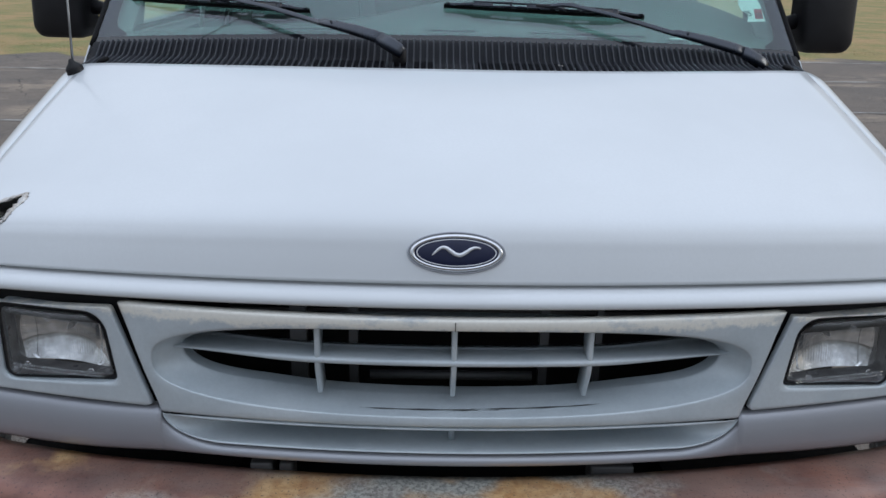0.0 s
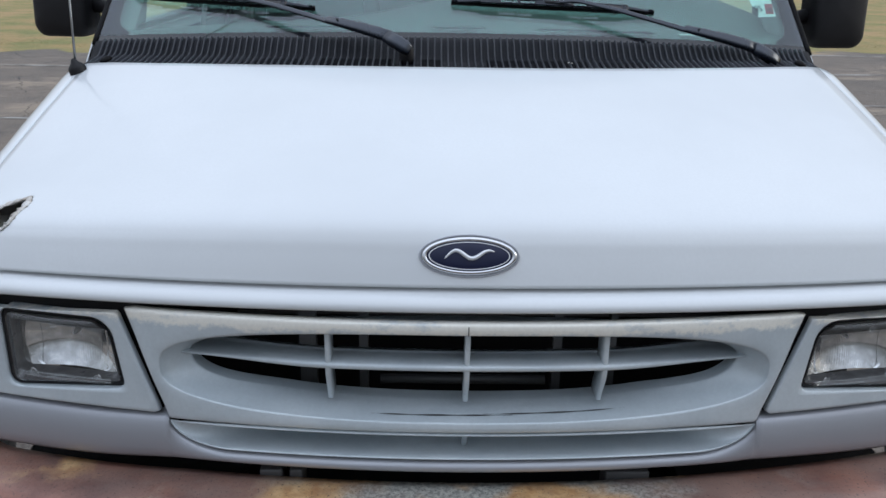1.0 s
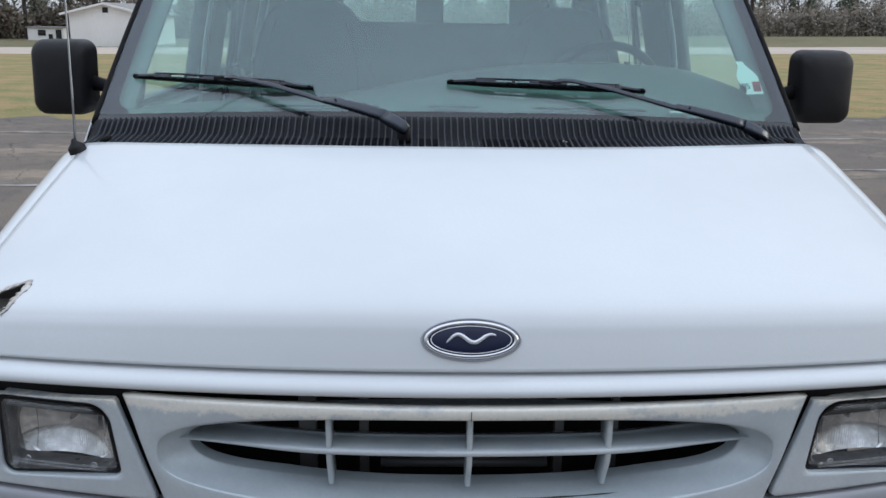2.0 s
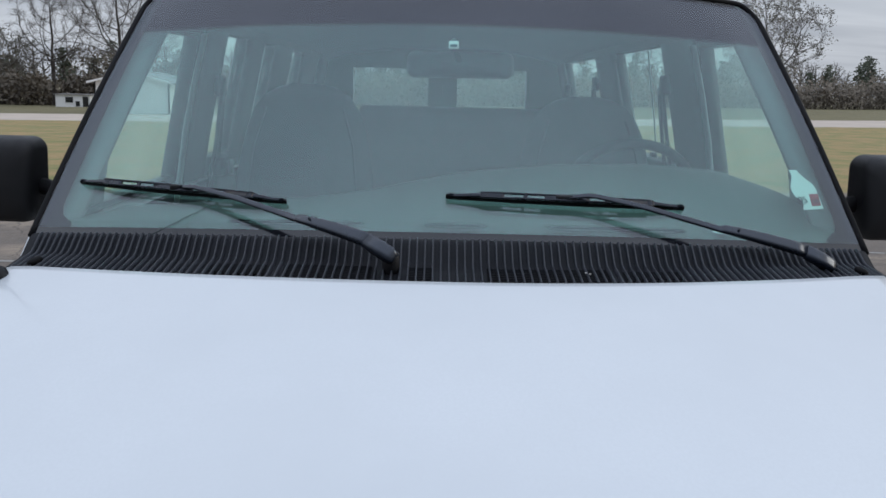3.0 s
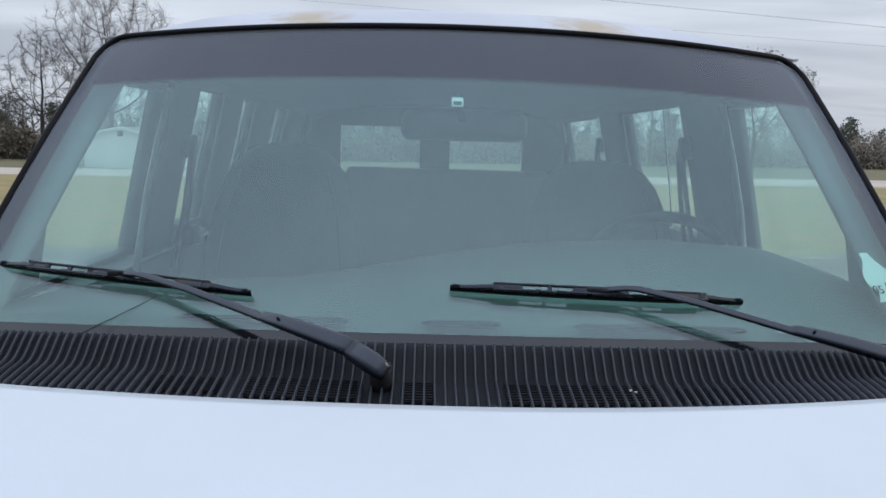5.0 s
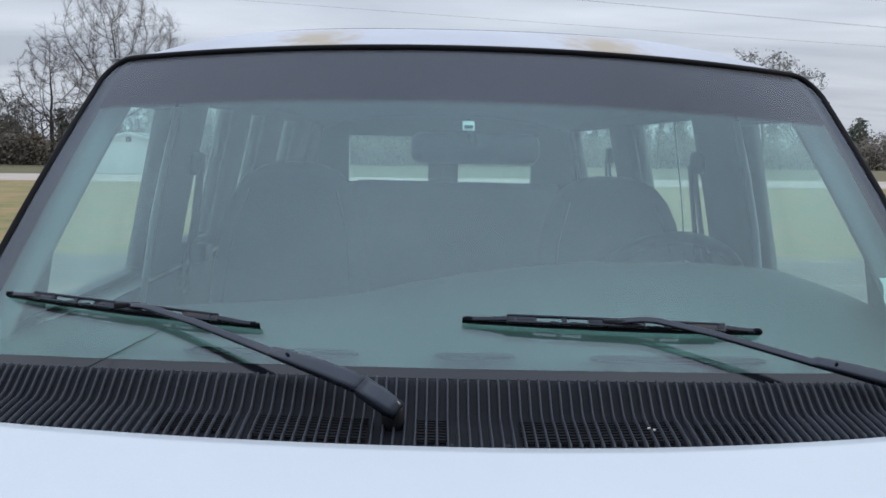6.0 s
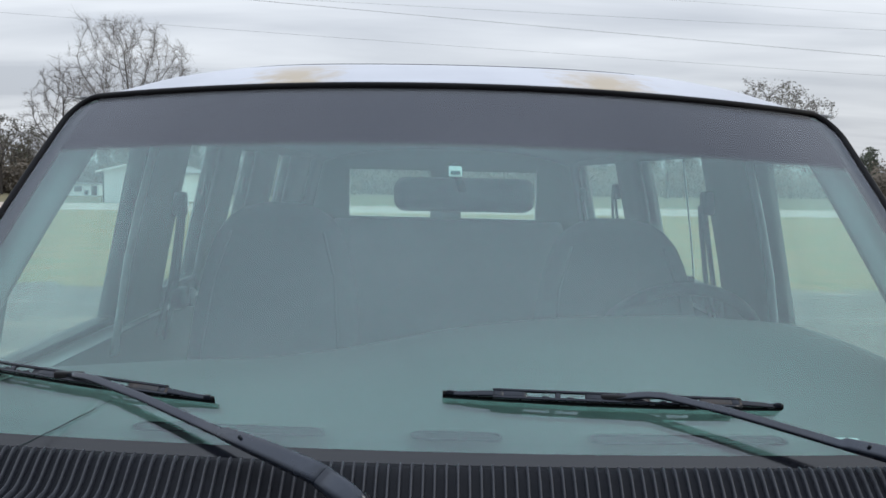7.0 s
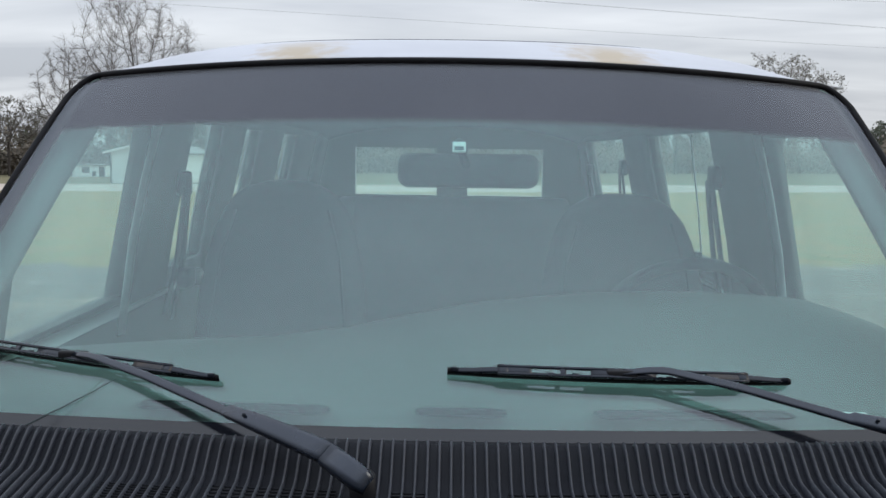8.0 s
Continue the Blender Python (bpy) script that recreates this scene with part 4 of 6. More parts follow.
        rows.append(row)
    sheet(bm, rows)
    part("lens", bm, LENS, lamp, "fluted clear glass lens").visible_shadow = False
    for z in (-0.050, -0.044):
        bm = bmesh.new()
        rod(bm, [at(x, 0.002 - 0.004 * (1 - (x / 0.09) ** 2), z) for x in span(-0.085, 0.085, 9)], 0.0014, 6)
        part("lens_ridge", bm, LENS, lamp).visible_shadow = False
    for x, z in ((-0.060, -0.045), (0.010, 0.047), (0.06, -0.045)):
        bm = bmesh.new()
        rod(bm, [at(x, 0.006, z), at(x, -0.001, z)], [0.006, 0.004], 10)
        part("aiming_pad", bm, LENS, lamp)


for sgn in (-1, 1):
    build_lamp_panel(sgn)


# ---- valance under the lamps and grille
def build_valance():
    bm = bmesh.new()
    rows = []

    def low(x):
        return 0.8085 - 0.010 * smooth01((abs(x) - 0.4) / 0.4) - droop(x)

    xs = sorted(set(span(-0.995, 0.995, 101) + [k * (0.395 + 0.110 * math.sin(a)) for k in (-1, 1) for a in span(0.0, math.pi / 2, 28)]))
    for t, d in ((1.0, 0.03), (1.0, 0.016), (0.98, 0.0085), (0.94, 0.0040), (0.87, 0.0005), (0.77, -0.0025), (0.6, -0.005), (0.3, -0.004), (0.1, 0.0), (0.0, 0.008), (0.0, 0.03)):
        rows.append([(x, front_y(x) + 0.002 + d, low(x) + (slot_floor(x) - low(x)) * t) for x in xs])
    sheet(bm, rows)
    part("valance", bm, PANEL, van, "silver painted lower valance")


build_valance()


# ---- bumper
def build_bumper():
    bm = bmesh.new()
    prof = [(0.150, 0.745), (0.140, 0.768), (0.120, 0.7725), (0.06, 0.772), (0.025, 0.768), (0.006, 0.755), (0.0, 0.735), (0.0, 0.66), (0.006, 0.60), (0.02, 0.565), (0.06, 0.545), (0.10, 0.54)]
    rows = []
    for x in span(-1.0, 1.0, 81):
        e = max(0.0, abs(x) - 0.82)
        y = 1.125 + 0.16 * x * x + 5.0 * e * e
        rows.append([(x, y + d, z + 0.005 * x * x - droop(x)) for d, z in prof])
    sheet(bm, rows)
    bumper = part("bumper", bm, BUMPER, van, "steel front bumper with red and ochre rust", thick=0.003)
    for x, w in ((-0.338, 0.040), (-0.294, 0.024), (0.292, 0.078)):
        bm = bmesh.new()
        box(bm, (x, 1.31, 0.757), (w, 0.05, 0.05))
        part("bracket", bm, RADIATOR, bumper, "dull grey mounting bracket", bevel=0.004)
    for x in (-0.45, 0.45):
        bm = bmesh.new()
        box(bm, (x, 1.40, 0.66), (0.07, 0.42, 0.10))
        part("frame_horn", bm, DARK, bumper, smooth=False)


build_bumper()


# ---- cowl panel with its ribs
def cowl_front(x):
    p = hood_point(x, 0.0)
    return Vector((x, p.y + 0.006, p.z - 0.012))


def cowl_rear(x):
    return Vector((x, 2.078 + 0.22 * x * x, 1.4495 - 0.045 * x * x))


def cowl_point(x, t, lift=0.0):
    a, b = cowl_front(x), cowl_rear(x)
    p = a.lerp(b, t)
    p.z = a.z + (b.z - a.z) * (0.20 * smooth01(t / 0.6) + 0.80 * smooth01((t - 0.55) / 0.45)) + lift
    return p


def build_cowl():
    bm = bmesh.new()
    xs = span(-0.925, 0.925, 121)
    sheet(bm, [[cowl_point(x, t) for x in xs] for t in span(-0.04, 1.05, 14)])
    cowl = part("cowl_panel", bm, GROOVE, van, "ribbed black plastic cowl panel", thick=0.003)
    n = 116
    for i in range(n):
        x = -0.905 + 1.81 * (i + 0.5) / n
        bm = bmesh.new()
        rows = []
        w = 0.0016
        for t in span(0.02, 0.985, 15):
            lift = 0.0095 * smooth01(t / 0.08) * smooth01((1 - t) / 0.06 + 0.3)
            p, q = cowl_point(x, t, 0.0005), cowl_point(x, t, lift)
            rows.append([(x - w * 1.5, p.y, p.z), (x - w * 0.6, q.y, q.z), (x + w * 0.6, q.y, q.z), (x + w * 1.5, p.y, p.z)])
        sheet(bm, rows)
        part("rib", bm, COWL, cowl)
    # vent meshes between the ribs
    for x0, x1, t0, t1 in ((-0.47, -0.36, 0.22, 0.52), (-0.325, -0.155, 0.18, 0.58), (-0.088, -0.040, 0.18, 0.58), (0.065, 0.30, 0.18, 0.58), (0.33, 0.45, 0.22, 0.5)):
        # a dark sheet on the panel stands for the shade inside each vent
        bm = bmesh.new()
        sheet(bm, [[cowl_point(x, t, 0.0030) for x in span(x0, x1, 20)] for t in span(t0, t1, 6)])
        vent = part("vent_opening", bm, DARK, cowl, "dark vent opening")
        bm = bmesh.new()
        for t in span(t0 + 0.02, t1 - 0.02, 8):
            rod(bm, [cowl_point(x, t, 0.0045) for x in span(x0, x1, 12)], 0.0012, 5)
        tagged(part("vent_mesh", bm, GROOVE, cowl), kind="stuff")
    for x, t in ((-0.245, 0.10), (-0.035, 0.12), (0.045, 0.12), (0.335, 0.12), (-0.88, 0.2), (0.89, 0.2)):
        bm = bmesh.new()
        p = cowl_point(x, t)
        lathe(bm, [(0.0055, 0.0), (0.0055, 0.004), (0.0035, 0.0055), (0.0005, 0.005)], p, (0, -0.3, 1), 10)
        part("screw", bm, TRIM, cowl)
    # rubber stops for the hood's corners
    for sgn in (-1, 1):
        bm = bmesh.new()
        a, b = cowl_point(sgn * 0.856, 0.10, 0.010), cowl_point(sgn * 0.838, 0.27, 0.014)
        rod(bm, [a, a.lerp(b, 0.3), a.lerp(b, 0.75), b], [0.005, 0.009, 0.010, 0.006], 10, flat=0.8)
        part("hood_stop", bm, RUBBER, cowl, "black rubber hood stop")
    # pale chips lying on the ribs
    for x, t in ((0.262, 0.35), (0.255, 0.38), (0.845, 0.15)):
        bm = bmesh.new()
        box(bm, cowl_point(x, t, 0.009), (0.004, 0.003, 0.002))
        part("chip", bm, TORN, cowl, "pale paint chip", smooth=False)


build_cowl()


def build_cowl_filler():
    """Added dark filler that closes the bright gap under the foot of the glass."""
    bm = bmesh.new()
    xs = span(-0.93, 0.93, 41)
    sheet(bm, [[(x, 2.070 + d + 0.22 * x * x, 1.425 - 0.045 * x * x + h) for x in xs] for d, h in ((0.0, -0.03), (0.0, 0.004), (0.04, 0.004), (0.10, 0.002), (0.16, -0.04))])
    part("cowl_filler", bm, GROOVE, van, "dark filler sheet under the windshield")


build_cowl_filler()


# ---- windshield
def build_windshield():
    seg_u, seg_s = 73, 41
    us, ss = span(-1, 1, seg_u), span(0, 1, seg_s)

    def mapped(u, s):
        """Rounds the two upper corners of the pane."""
        k = min(max((s - 0.91) / 0.09, 0.0), 1.0)
        lim = 1 - 0.060 * (1 - math.sqrt(1 - k * k))
        return glass_point(u * lim, s)

    def behind(u, s, d):
        """A point of a layer behind the pane, whose corners reach under the gasket."""
        k = min(max((s - 0.91) / 0.09, 0.0), 1.0)
        return glass_point(u * (1 - 0.036 * (1 - math.sqrt(1 - k * k))), s) + Vector((0, d, -d))

    bm = bmesh.new()
    sheet(bm, [[mapped(u, s) for u in us] for s in ss])
    pane = part("windshield", bm, WINDSHIELD, van, "green tinted dusty windshield", thick=0.005)
    pane.visible_shadow = False
    # one face carries the tint and gloss of both
    pane.data.materials.append(CLEAR)
    pane.modifiers["thickness"].material_offset = 1
    pane.modifiers["thickness"].material_offset_rim = 1
    # the dark border: bottom strip, sides and the broad shade band with a soft lower edge
    bm = bmesh.new()
    sheet(bm, [[mapped(u, s) + Vector((0, -0.0015, 0.0015)) for u in us] for s in span(-0.03, 0.030, 7)])
    part("lower_border", bm, LOWER_EDGE, pane, "dark lower border")
    for sgn in (-1, 1):
        bm = bmesh.new()
        rows = []
        for s in span(0.0, 1.02, 42):
            c = min(max((0.115 - s) / 0.06, 0.0), 1.0)
            inner = 0.956 + 0.010 * s - 0.046 * (1 - math.sqrt(1 - c * c))
            rows.append([behind(sgn * u, s, 0.0044) for u in span(inner, 1.012, 6)])
        sheet(bm, rows)
        part("side_border", bm, FRIT, pane, "dark side border")
    # shade band
    bm = bmesh.new()
    sheet(bm, [[behind(u * 1.012, s, 0.0048) for u in us] for s in span(0.775, 1.02, 15)])
    part("shade_band", bm, SHADE, pane, "blue-grey shade band").visible_shadow = False
    # the inner face of the laminate, behind the band
    bm = bmesh.new()
    sheet(bm, [[mapped(u, s) + Vector((0, 0.0056, -0.0056)) for u in us] for s in span(0.0, 1.0, 36)])
    part("inner_face", bm, INNER_FACE, pane, "inner glass face").visible_shadow = False
    # one gasket up one side, over the top and down the other
    def rim(sgn, s):
        k = smooth01((s - 0.92) / 0.08)
        return mapped(sgn, s) + Vector((sgn * 0.006 * (1 - k), 0.004 * k, 0.006 * k))

    climb = span(0, 0.9, 30) + span(0.91, 1.0, 19)
    pts = [rim(-1, s) for s in climb] + [mapped(u, 1.0) + Vector((0, 0.004, 0.006)) for u in span(-0.99, 0.99, 61)] + [rim(1, s) for s in reversed(climb)]
    bm = bmesh.new()
    rod(bm, pts, 0.0070, 8)
    part("gasket", bm, RUBBER, pane, "black rubber gasket")
    # a crack that climbs from the lower edge and thins out under the wiper
    bm = bmesh.new()
    rows = []
    for t in span(0, 1, 22):
        x = -0.640 + 0.124 * t + 0.0008 * math.sin(19 * t)
        p = glass_point(x / glass_half(0.05), 0.006 + 0.100 * t - 0.010 * t * (1 - t)) + Vector((0, -0.0019, 0.0019))
        w = 0.0013 * (1 - t) ** 0.7 + 0.0004
        rows.append([p + Vector((-0.45, 0.63, 0.63)) * w, p + Vector((0, -0.3, 0.3)) * w, p - Vector((-0.45, 0.63, 0.63)) * w])
    sheet(bm, rows)
    part("crack", bm, CRACK, pane, "thin dark crack in the glass")


def shade_material():
    """Tinted upper band of the glass, fading out at its lower edge."""
    m, nt, p = material("shade_band_tint")
    nt.nodes.remove(p)
    out = nt.nodes["Material Output"]
    tr = nt.nodes.new("ShaderNodeBsdfTransparent")
    sep = nt.nodes.new("ShaderNodeSeparateXYZ")
    nt.links.new(coords(nt), sep.inputs[0])
    xx = nt.nodes.new("ShaderNodeMath")
    xx.operation = "POWER"
    xx.inputs[1].default_value = 2.0
    ab = nt.nodes.new("ShaderNodeMath")
    ab.operation = "ABSOLUTE"
    nt.links.new(sep.outputs["X"], ab.inputs[0])
    nt.links.new(ab.outputs[0], xx.inputs[0])
    z = nt.nodes.new("ShaderNodeMath")
    z.operation = "MULTIPLY_ADD"
    z.inputs[1].default_value = 0.036
    nt.links.new(xx.outputs[0], z.inputs[0])
    nt.links.new(sep.outputs["Z"], z.inputs[2])
    r = nt.nodes.new("ShaderNodeMapRange")
    r.interpolation_type = "SMOOTHSTEP"
    r.inputs["From Min"].default_value, r.inputs["From Max"].default_value = 1.893, 1.912
    nt.links.new(z.outputs[0], r.inputs["Value"])
    c = mixrgb(nt, r.outputs[0], (1, 1, 1), (0.03, 0.03, 0.04))
    nt.links.new(c, tr.inputs[0])
    nt.links.new(tr.outputs[0], out.inputs["Surface"])
    return m


SHADE = shade_material()
build_windshield()


# ---- roof, pillars and sides
def build_roof():
    bm = bmesh.new()
    rows = []
    for k, y in enumerate([0, 0.03, 0.07, 0.12, 0.2, 0.3, 0.42, 0.6, 0.9, 1.4, 2.0, 2.6, 3.1, 3.5, 3.75, 3.88]):
        row = []
        for u in span(-1, 1, 61):
            half = 0.838 + 0.010 * smooth01(y / 0.4)
            x = u * half
            lead = 0.30 * x * x * (1 - smooth01(y / 2.5))
            yy = 2.668 + y + lead
            row.append((x, yy, roof_skin(u, y)))
        rows.append(row)
    sheet(bm, rows)
    roof = part("roof", bm, ROOF, van, "white roof with brown rust stains at the front", thick=0.002)
    bm = bmesh.new()
    rod(bm, [(x, 3.068 + 0.26 * x * x, roof_skin(x / 0.845, 0.40) + 0.0008) for x in span(-0.58, 0.45, 31)], 0.0034, 6)
    part("roof_seam", bm, TRIM, roof, "thin dark sealed seam")
    for sgn in (-1, 1):
        bm = bmesh.new()
        pts = [Vector((sgn * (0.842 + 0.008 * t), 2.875 + 3.6 * t, 1.996 - 0.010 * t)) for t in span(0, 1, 20)]
        rod(bm, pts, [0.006] + [0.011] * 19, 8, flat=0.6)
        part("drip_rail", bm, GUTTER, roof, "white drip rail")
    # headliner
    bm = bmesh.new()
    rows = []
    for y in span(2.76, 6.5, 16):
        rows.append([(x, y + 0.26 * x * x * (1 - smooth01((y - 2.7) / 2)), roof_height(y + 0.1) - 0.055 - 0.10 * (abs(x) / 0.82) ** 3) for x in span(-0.83, 0.83, 21)])
    sheet(bm, rows)
    part("headliner", bm, LINER, van, "grey cloth headliner", thick=0.01)


build_roof()


def side_panel(name, sgn, corners, mat=None, thick=0.035, inner=True, parent=None):
    """A piece of the body's side between (y, z) corners, following its tumblehome, with an inner trim."""
    (y0, z0), (y1, z1), (y2, z2), (y3, z3) = corners
    bm = bmesh.new()
    rows = []
    for t in span(0, 1, 7):
        a, b = (y0 + (y3 - y0) * t, z0 + (z3 - z0) * t), (y1 + (y2 - y1) * t, z1 + (z2 - z1) * t)
        rows.append([(sgn * side_x(a[1] + (b[1] - a[1]) * s), a[0] + (b[0] - a[0]) * s, a[1] + (b[1] - a[1]) * s) for s in span(0, 1, 5)])
    sheet(bm, rows)
    outer = part(name, bm, mat or PAINT, parent or van, thick=0.004 if sgn > 0 else 0.004)
    if inner:
        bm = bmesh.new()
        sheet(bm, [[(p[0] - sgn * (thick + 0.012), p[1], p[2]) for p in row] for row in rows])
        part("inner_trim", bm, VINYL, outer, "blue-grey inner trim", thick=0.012)
        bm = bmesh.new()
        edge = [rows[0], rows[-1]]
        for row in edge:
            sheet(bm, [[(p[0], p[1], p[2]) for p in row], [(p[0] - sgn * (thick + 0.012), p[1], p[2]) for p in row]])
        for idx in (0, -1):
            sheet(bm, [[row[idx] for row in rows], [(row[idx][0] - sgn * (thick + 0.012), row[idx][1], row[idx][2]) for row in rows]])
        part("reveal", bm, VENT, outer)
    return outer


def side_window(sgn, corners):
    bm = bmesh.new()
    (y0, z0), (y1, z1), (y2, z2), (y3, z3) = corners
    rows = []
    for t in span(0, 1, 5):
        a, b = (y0 + (y3 - y0) * t, z0 + (z3 - z0) * t), (y1 + (y2 - y1) * t, z1 + (z2 - z1) * t)
        rows.append([(sgn * (side_x(a[1] + (b[1] - a[1]) * s) - 0.02), a[0] + (b[0] - a[0]) * s, a[1] + (b[1] - a[1]) * s) for s in span(0, 1, 3)])
    sheet(bm, rows)
    w = part("side_window", bm, SIDE_GLASS, van, "green tinted side window", thick=0.004)
    w.visible_shadow = False


def build_side(sgn):
    # lower body with wheel arches
    pts = [(2.10, 1.12), (1.60, 1.09), (1.56, 0.86), (1.52, 0.60), (1.54, 0.45)]
    for cy in (2.02, 5.52):
        arch = [(cy - 0.42 * math.cos(a), 0.40 + 0.42 * math.sin(a)) for a in [math.pi * k / 14 for k in range(15)]]
        pts += arch
    pts += [(6.58, 0.42), (6.60, 0.8), (6.60, 1.40), (2.36, 1.40)]
    bm = bmesh.new()
    f = bm.faces.new([bm.verts.new((sgn * 1.0, y, z)) for y, z in pts])
    bmesh.ops.triangulate(bm, faces=[f])
    bmesh.ops.subdivide_edges(bm, edges=[e for e in bm.edges if e.calc_length() > 0.5], cuts=3, use_grid_fill=True)
    for v in bm.verts:
        v.co.x = sgn * side_x(v.co.z)
    body = part("body_side", bm, PAINT, van, "white body side", smooth=False, thick=0.004)
    bm = bmesh.new()
    sheet(bm, [[(sgn * (side_x(z) - 0.06), y, z) for y in span(2.3, 6.55, 12)] for z in span(0.72, 1.385, 6)])
    part("door_card", bm, VINYL, body, "blue-grey inner door card", thick=0.01)
    bm = bmesh.new()
    sheet(bm, [[(sgn * (side_x(1.40) - d), y, 1.40 + h) for y in span(2.42, 6.55, 14)] for d, h in ((0.0, 0.0), (0.012, 0.006), (0.05, 0.004), (0.068, -0.012))])
    part("window_sill", bm, SILL, body, "grey window sill")
    # seams of the front door
    for y in (2.42, 3.36):
        bm = bmesh.new()
        rod(bm, [(sgn * (side_x(z) + 0.0005), y, z) for z in span(0.50, 1.39, 10)], 0.003, 5)
        part("door_seam", bm, TRIM, body, "dark door seam")
    bm = bmesh.new()
    box(bm, (sgn * 1.006, 3.22, 1.12), (0.02, 0.15, 0.04))
    part("door_handle", bm, TRIM, body, "black door handle", bevel=0.006)
    # upper rail
    side_panel("upper_rail", sgn, ((2.86, 1.925), (6.6, 1.925), (6.6, 1.99), (2.93, 1.99)), thick=0.03)
    # pillars between the windows
    if sgn > 0:
        posts = [(3.31, 3.71), (4.60, 5.08), (6.25, 6.6)]
    else:
        posts = [(3.33, 3.62), (3.99, 4.29), (4.58, 5.04), (5.42, 6.04), (6.13, 6.6)]
    for a, b in posts:
        side_panel("pillar", sgn, ((a, 1.40), (b, 1.40), (b, 1.93), (a, 1.93)))
    # pale edge of the pillar trim behind the front door
    bm = bmesh.new()
    sheet(bm, [[(sgn * (side_x(z) - 0.078), 3.185 + d, z), (sgn * (side_x(z) - 0.085), 3.20 + d, z), (sgn * (side_x(z) - 0.082), 3.225 + d, z)] for z, d in ((1.34, 0.012), (1.45, 0.010), (1.60, 0.0), (1.75, 0.0), (1.90, 0.02))])
    part("pillar_edge", bm, STRIP, body, "pale pillar edge strip", thick=0.004)
    if sgn > 0:
        # divider of the sliding pane, with its latch
        bm = bmesh.new()
        rod(bm, [(side_x(z) - 0.05, 4.06 - 0.11 * (z - 1.47) / 0.43, z) for z in span(1.46, 1.91, 6)], 0.0032, 6)
        divider = part("window_divider", bm, STRIP, body, "pale sliding-pane divider")
        bm = bmesh.new()
        box(bm, (side_x(1.48) - 0.06, 4.07, 1.485), (0.02, 0.05, 0.022))
        part("latch", bm, TRIM, divider, bevel=0.004)
    last = 2.55
    for a, b in posts + [(6.6, 6.6)]:
        if a - last > 0.1:
            if last < 2.6:
                side_window(sgn, ((2.46, 1.405), (a, 1.405), (a, 1.93), (2.90, 1.93)))
            else:
                side_panel("window_apron", sgn, ((last, 1.40), (a, 1.40), (a, 1.468), (last, 1.468)))
                side_window(sgn, ((last, 1.468), (a, 1.468), (a, 1.93), (last, 1.93)))
        last = b
    # black frame round the front door's window
    bm = bmesh.new()
    loop = [(2.47, 1.415), (3.285, 1.415), (3.285, 1.915), (2.86, 1.915), (2.47, 1.50)]
    rows = []
    for y, z in loop + loop[:1]:
        cy, cz = 3.02, 1.66
        k = 1 - 0.03 / math.hypot(y - cy, z - cz)
        yi, zi = cy + (y - cy) * k, cz + (z - cz) * k
        rows.append([(sgn * (side_x(z) - 0.004), y, z), (sgn * (side_x(zi) - 0.004), yi, zi), (sgn * (side_x(zi) - 0.05), yi, zi), (sgn * (side_x(z) - 0.055), y, z)])
    sheet(bm, rows, closed=True)
    part("door_window_frame", bm, TRIM, body, "black window frame", smooth=False)
    # corner filler before the door window and the windshield pillar
    side_panel("door_corner", sgn, ((2.36, 1.40), (2.66, 1.40), (2.66, 1.60), (2.50, 1.56)), TRIM, 0.02)
    bm = bmesh.new()
    rows = []
    for s in span(0, 0.9, 22) + span(0.91, 1.0, 10):
        k = min(max((s - 0.91) / 0.09, 0.0), 1.0)
        g = glass_point(sgn * (1.0 - 0.060 * (1 - math.sqrt(1 - k * k))), s)
        out = Vector((g.x + sgn * 0.011, g.y + 0.050, g.z + 0.006))
        rows.append([g + Vector((sgn * 0.004, 0.006, -0.004)), g + Vector((sgn * 0.009, 0.004, 0.004)), g.lerp(out, 0.5) + Vector((sgn * 0.005, -0.004, 0.004)), out,
                     out + Vector((0, 0.035, -0.004)), out + Vector((-sgn * 0.05, 0.03, -0.01)), g + Vector((-sgn * 0.045, 0.05, -0.03))])
    sheet(bm, rows, closed=True)
    post = part("windshield_pillar", bm, PAINT, van, "white windshield pillar")
    bm = bmesh.new()
    rows = []
    for s in span(0, 0.97, 24):
        g = glass_point(sgn, s)
        edge = max(side_x(g.z), abs(g.x) + 0.019)
        rows.append([Vector((g.x + sgn * 0.008, g.y + 0.048, g.z + 0.004)), Vector((sgn * edge, g.y + 0.095, g.z)), Vector((sgn * (edge - 0.03), g.y + 0.12, g.z - 0.02))])
    sheet(bm, rows)
    part("door_seal", bm, RUBBER, post, "black door seal")
    bm = bmesh.new()
    rows = []
    for s in span(0.02, 0.92, 16):
        g = glass_point(sgn * 0.985, s)
        rows.append([g + Vector((-sgn * 0.000, 0.02, -0.02)), g + Vector((-sgn * 0.048, 0.035, -0.03)), g + Vector((-sgn * 0.046, 0.065, -0.03)), g + Vector((sgn * 0.0, 0.08, -0.02))])
    sheet(bm, rows, closed=True)
    part("pillar_trim", bm, PILLAR, post, "pale blue-grey pillar trim")


for sgn in (-1, 1):
    build_side(sgn)


